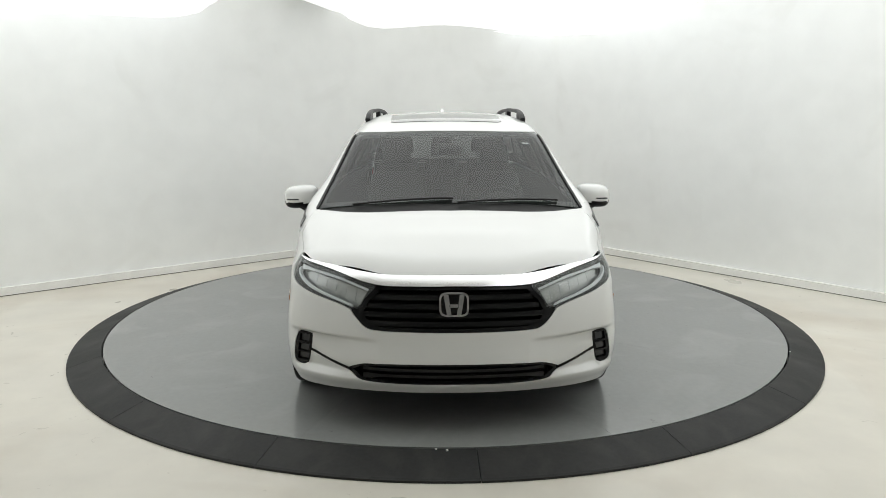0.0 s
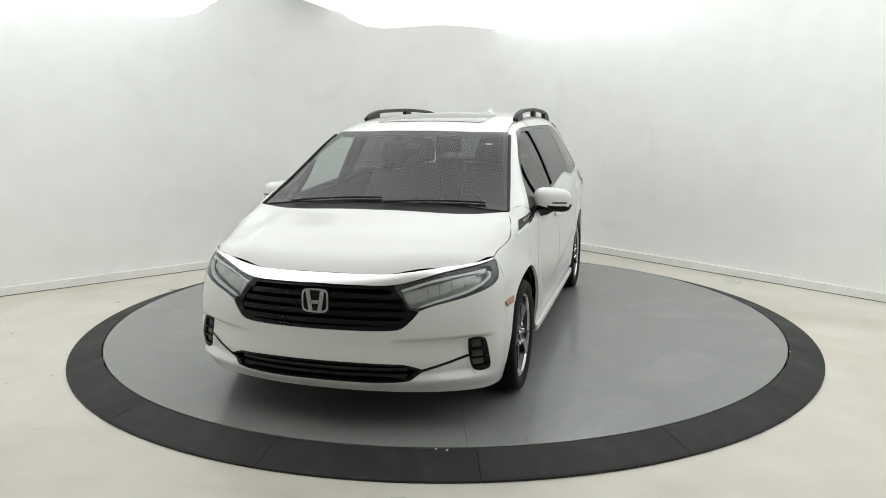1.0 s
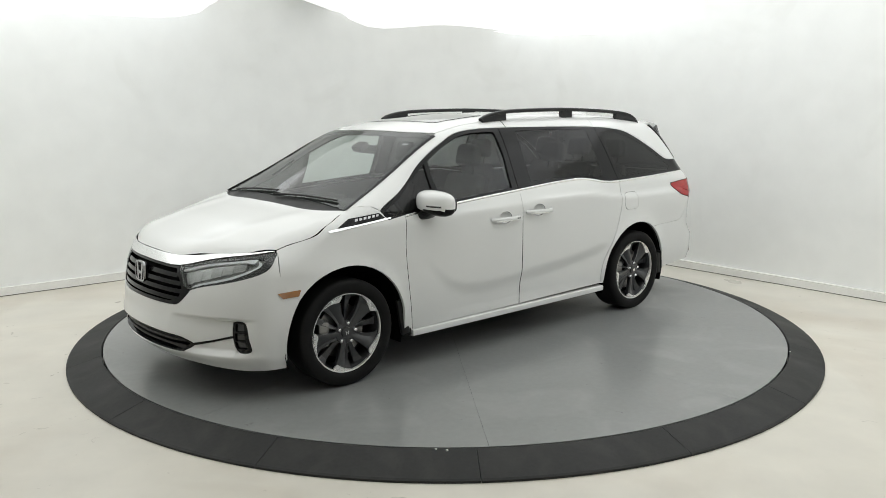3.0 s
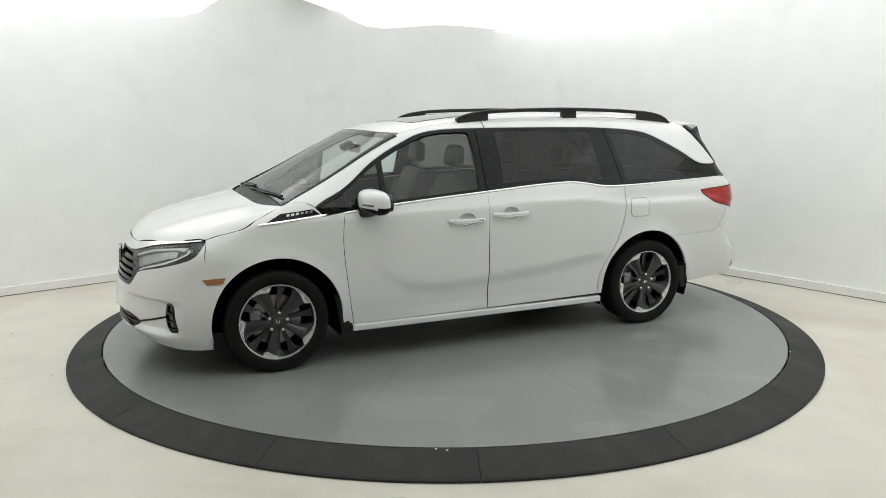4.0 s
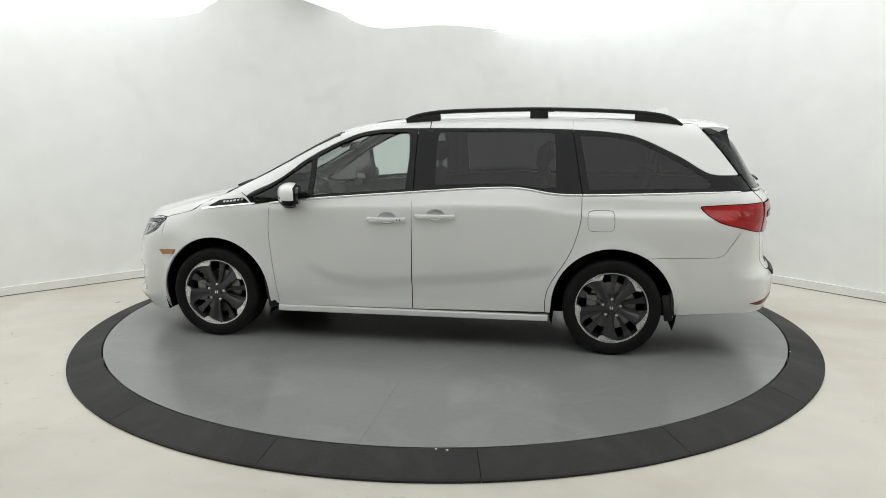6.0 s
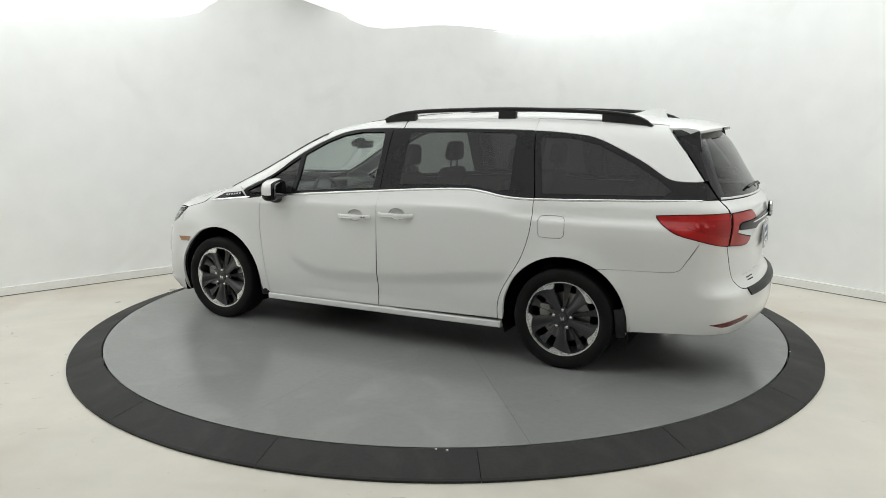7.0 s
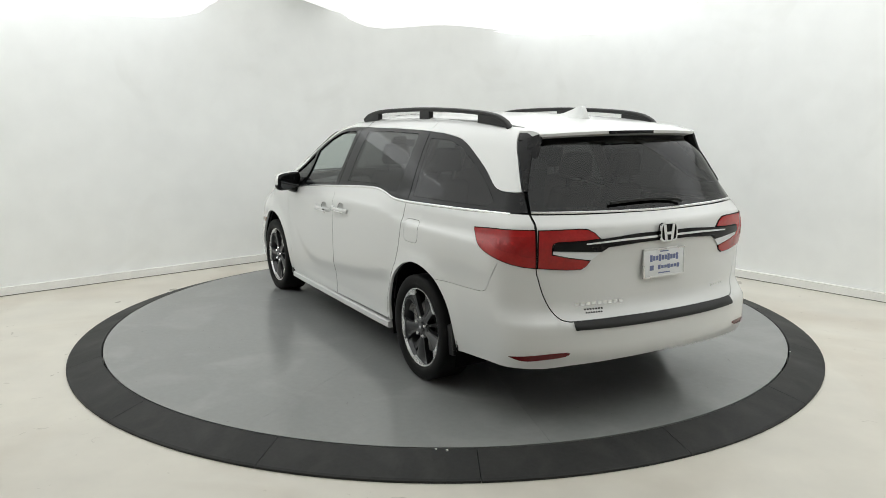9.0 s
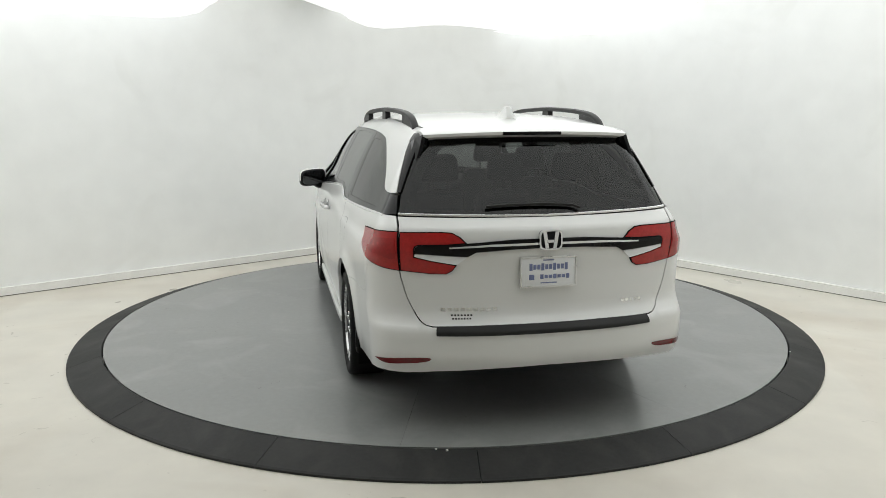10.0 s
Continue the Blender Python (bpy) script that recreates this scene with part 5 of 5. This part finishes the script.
    bm = bmesh.new()
    for x, t in ((-0.010, -8), (0.010, 8)):
        box(bm, (0.005, 0.004, 0.024), (x * 0.8, 0.097, 0), (0, t, 0))
    box(bm, (0.014, 0.004, 0.005), (0, 0.097, 0))
    part("cap_mark", bm, CHROME, w)
    w.matrix_basis = pose(xc, sy * 0.860, 0.3445) @ pose(0, 0, 0, 0, 0, 0 if sy > 0 else 180) @ Matrix.Diagonal((1.03, 1, 1.03, 1))
    return w


for sy in (1, -1):
    wheel(1.512, sy, 62)
    wheel(-1.488, sy, 56)

# mud flaps behind the wheels
for xc in (1.02, -1.900):
    for sy in (1, -1):
        bm = bmesh.new()
        box(bm, (0.022, 0.20, 0.23 if xc > 0 else 0.17), (xc, sy * 0.860, 0.345 if xc > 0 else 0.385), (0, 8 if xc > 0 else 6, 0), bevel=0.008)
        if xc > 0:
            box(bm, (0.07, 0.03, 0.25), (xc + 0.045, sy * 0.950, 0.370), (0, 10, 0), bevel=0.012)
        else:
            box(bm, (0.06, 0.03, 0.19), (xc + 0.03, sy * 0.940, 0.355), (0, 8, 0), bevel=0.012)
        part("mud_flap", bm, BLACK, van, "black moulded mud flap")

# ---- cabin ----
bm = bmesh.new()
rows = []
for x, z0, z1 in ((1.46, 0.95, 1.055), (1.30, 0.86, 1.095), (1.12, 0.78, 1.10), (1.0, 0.72, 1.06), (0.96, 0.62, 0.98), (1.0, 0.5, 0.8)):
    rows.append([bm.verts.new((x - 0.06 * (1 - abs(y) / 0.82), y, z)) for y, z in ((-0.80, z0), (-0.80, z1 - 0.03), (-0.5, z1), (0.0, z1 - 0.005), (0.25, z1), (0.38, z1 + 0.022), (0.52, z1), (0.80, z1 - 0.03), (0.80, z0))])
for a, b in zip(rows, rows[1:]):
    for i in range(8):
        bm.faces.new((a[i], a[i + 1], b[i + 1], b[i]))
bmesh.ops.recalc_face_normals(bm, faces=bm.faces)
dash = part("dashboard", bm, DASH, van, "dark dashboard")
bm = bmesh.new()
box(bm, (0.03, 0.24, 0.15), (0.96, 0.0, 1.04), (0, -12, 0), bevel=0.008)
part("dash_screen", bm, BLACK_GLOSS, dash, "dark centre screen")
bm = bmesh.new()
path = [(0.19 * math.cos(2 * math.pi * k / 28), 0.19 * math.sin(2 * math.pi * k / 28), 0) for k in range(29)]
sweep(bm, path, oval(0.030, 0.030, 8), caps=False)
box(bm, (0.36, 0.035, 0.022), (0, 0, -0.02), bevel=0.006)
box(bm, (0.14, 0.12, 0.045), (0, 0, -0.02), bevel=0.018)
box(bm, (0.035, 0.18, 0.022), (-0.0, -0.09, -0.02), bevel=0.006)
box(bm, (0.06, 0.06, 0.25), (0, 0, -0.15), bevel=0.02)
wheel_ob = part("steering_wheel", bm, DASH, dash, "black steering wheel")
wheel_ob.matrix_basis = pose(0.78, 0.38, 1.0) @ Matrix(((0, 0.38, -0.92, 0), (-1, 0, 0, 0), (0, 0.92, 0.38, 0), (0, 0, 0, 1)))
bm = bmesh.new()
box(bm, (0.02, 0.24, 0.065), (0.66, 0, 1.435), (0, -14, 0), bevel=0.01)
box(bm, (0.09, 0.12, 0.05), (0.73, 0, 1.455), (0, 28, 0), bevel=0.012)
part("rear_view_mirror", bm, BLACK, van, "black inside mirror with sensor box")


def seat(x, y, width, name, recline=14, cushion=0.50):
    s = new(name)
    s.parent = van
    bm = bmesh.new()
    box(bm, (0.50, width, 0.16), (0.06, 0, 0.0), (0, -5, 0), bevel=0.045, segments=3)
    box(bm, (0.48, width * 0.55, 0.03), (0.06, 0, 0.075), (0, -5, 0), bevel=0.013)
    part("cushion", bm, LEATHER, s)
    bm = bmesh.new()
    box(bm, (0.13, width, 0.62), (-0.24, 0, 0.36), (0, -recline, 0), bevel=0.05, segments=3, taper=(0.8, 0.82))
    for e in (-1, 1):
        box(bm, (0.10, width * 0.16, 0.46), (-0.18, e * width * 0.40, 0.33), (0, -recline, 0), bevel=0.04, taper=(0.7, 0.8))
    part("backrest", bm, LEATHER, s)
    bm = bmesh.new()
    box(bm, (0.10, 0.25, 0.17), (-0.345, 0, 0.80), (0, -8, 0), bevel=0.04, segments=3, taper=(0.9, 0.85))
    for e in (-0.06, 0.06):
        box(bm, (0.012, 0.012, 0.14), (-0.335, e, 0.69), (0, -8, 0))
    part("headrest", bm, LEATHER, s)
    bm = bmesh.new()
    box(bm, (0.40, width * 0.8, 0.28), (0.02, 0, -0.20), bevel=0.02)
    part("seat_base", bm, DASH, s)
    s.location = (x, y, cushion)
    s["label"] = "grey leather seat"
    return s


for y in (0.40, -0.40):
    seat(0.32, y, 0.50, "front_seat", 18, 0.58)
for y in (0.46, -0.46):
    seat(-0.62, y, 0.48, "middle_seat", 16, 0.58)
for y in (0.42, 0.0, -0.42):
    seat(-1.50, y, 0.40, "rear_seat", 16, 0.58)
bm = bmesh.new()
box(bm, (0.55, 0.26, 0.22), (0.62, 0, 0.64), bevel=0.04)
part("centre_console", bm, DASH, van, "dark centre console")
for sy in (1, -1):
    for x in (-0.06, -1.20):
        bm = bmesh.new()
        box(bm, (0.11, 0.03, 0.42), (x, sy * 0.772, 1.36), (26 * sy, 0, 0), bevel=0.012)
        part("pillar_trim", bm, TRIM_CLOTH, van, "grey pillar trim inside")


# ---- motion: the disk turns with the van on it ----
def motions():
    times = [0.5 * k for k in range(21)]
    walk(turntable, [(t, pose(0, 0, 0, 0, 0, heading(t))) for t in times])
    walk(van, [(t, pose(0, 0, 0, 0, 0, heading(t)) @ pose(0.121, 0.003, 0)) for t in times])


motions()
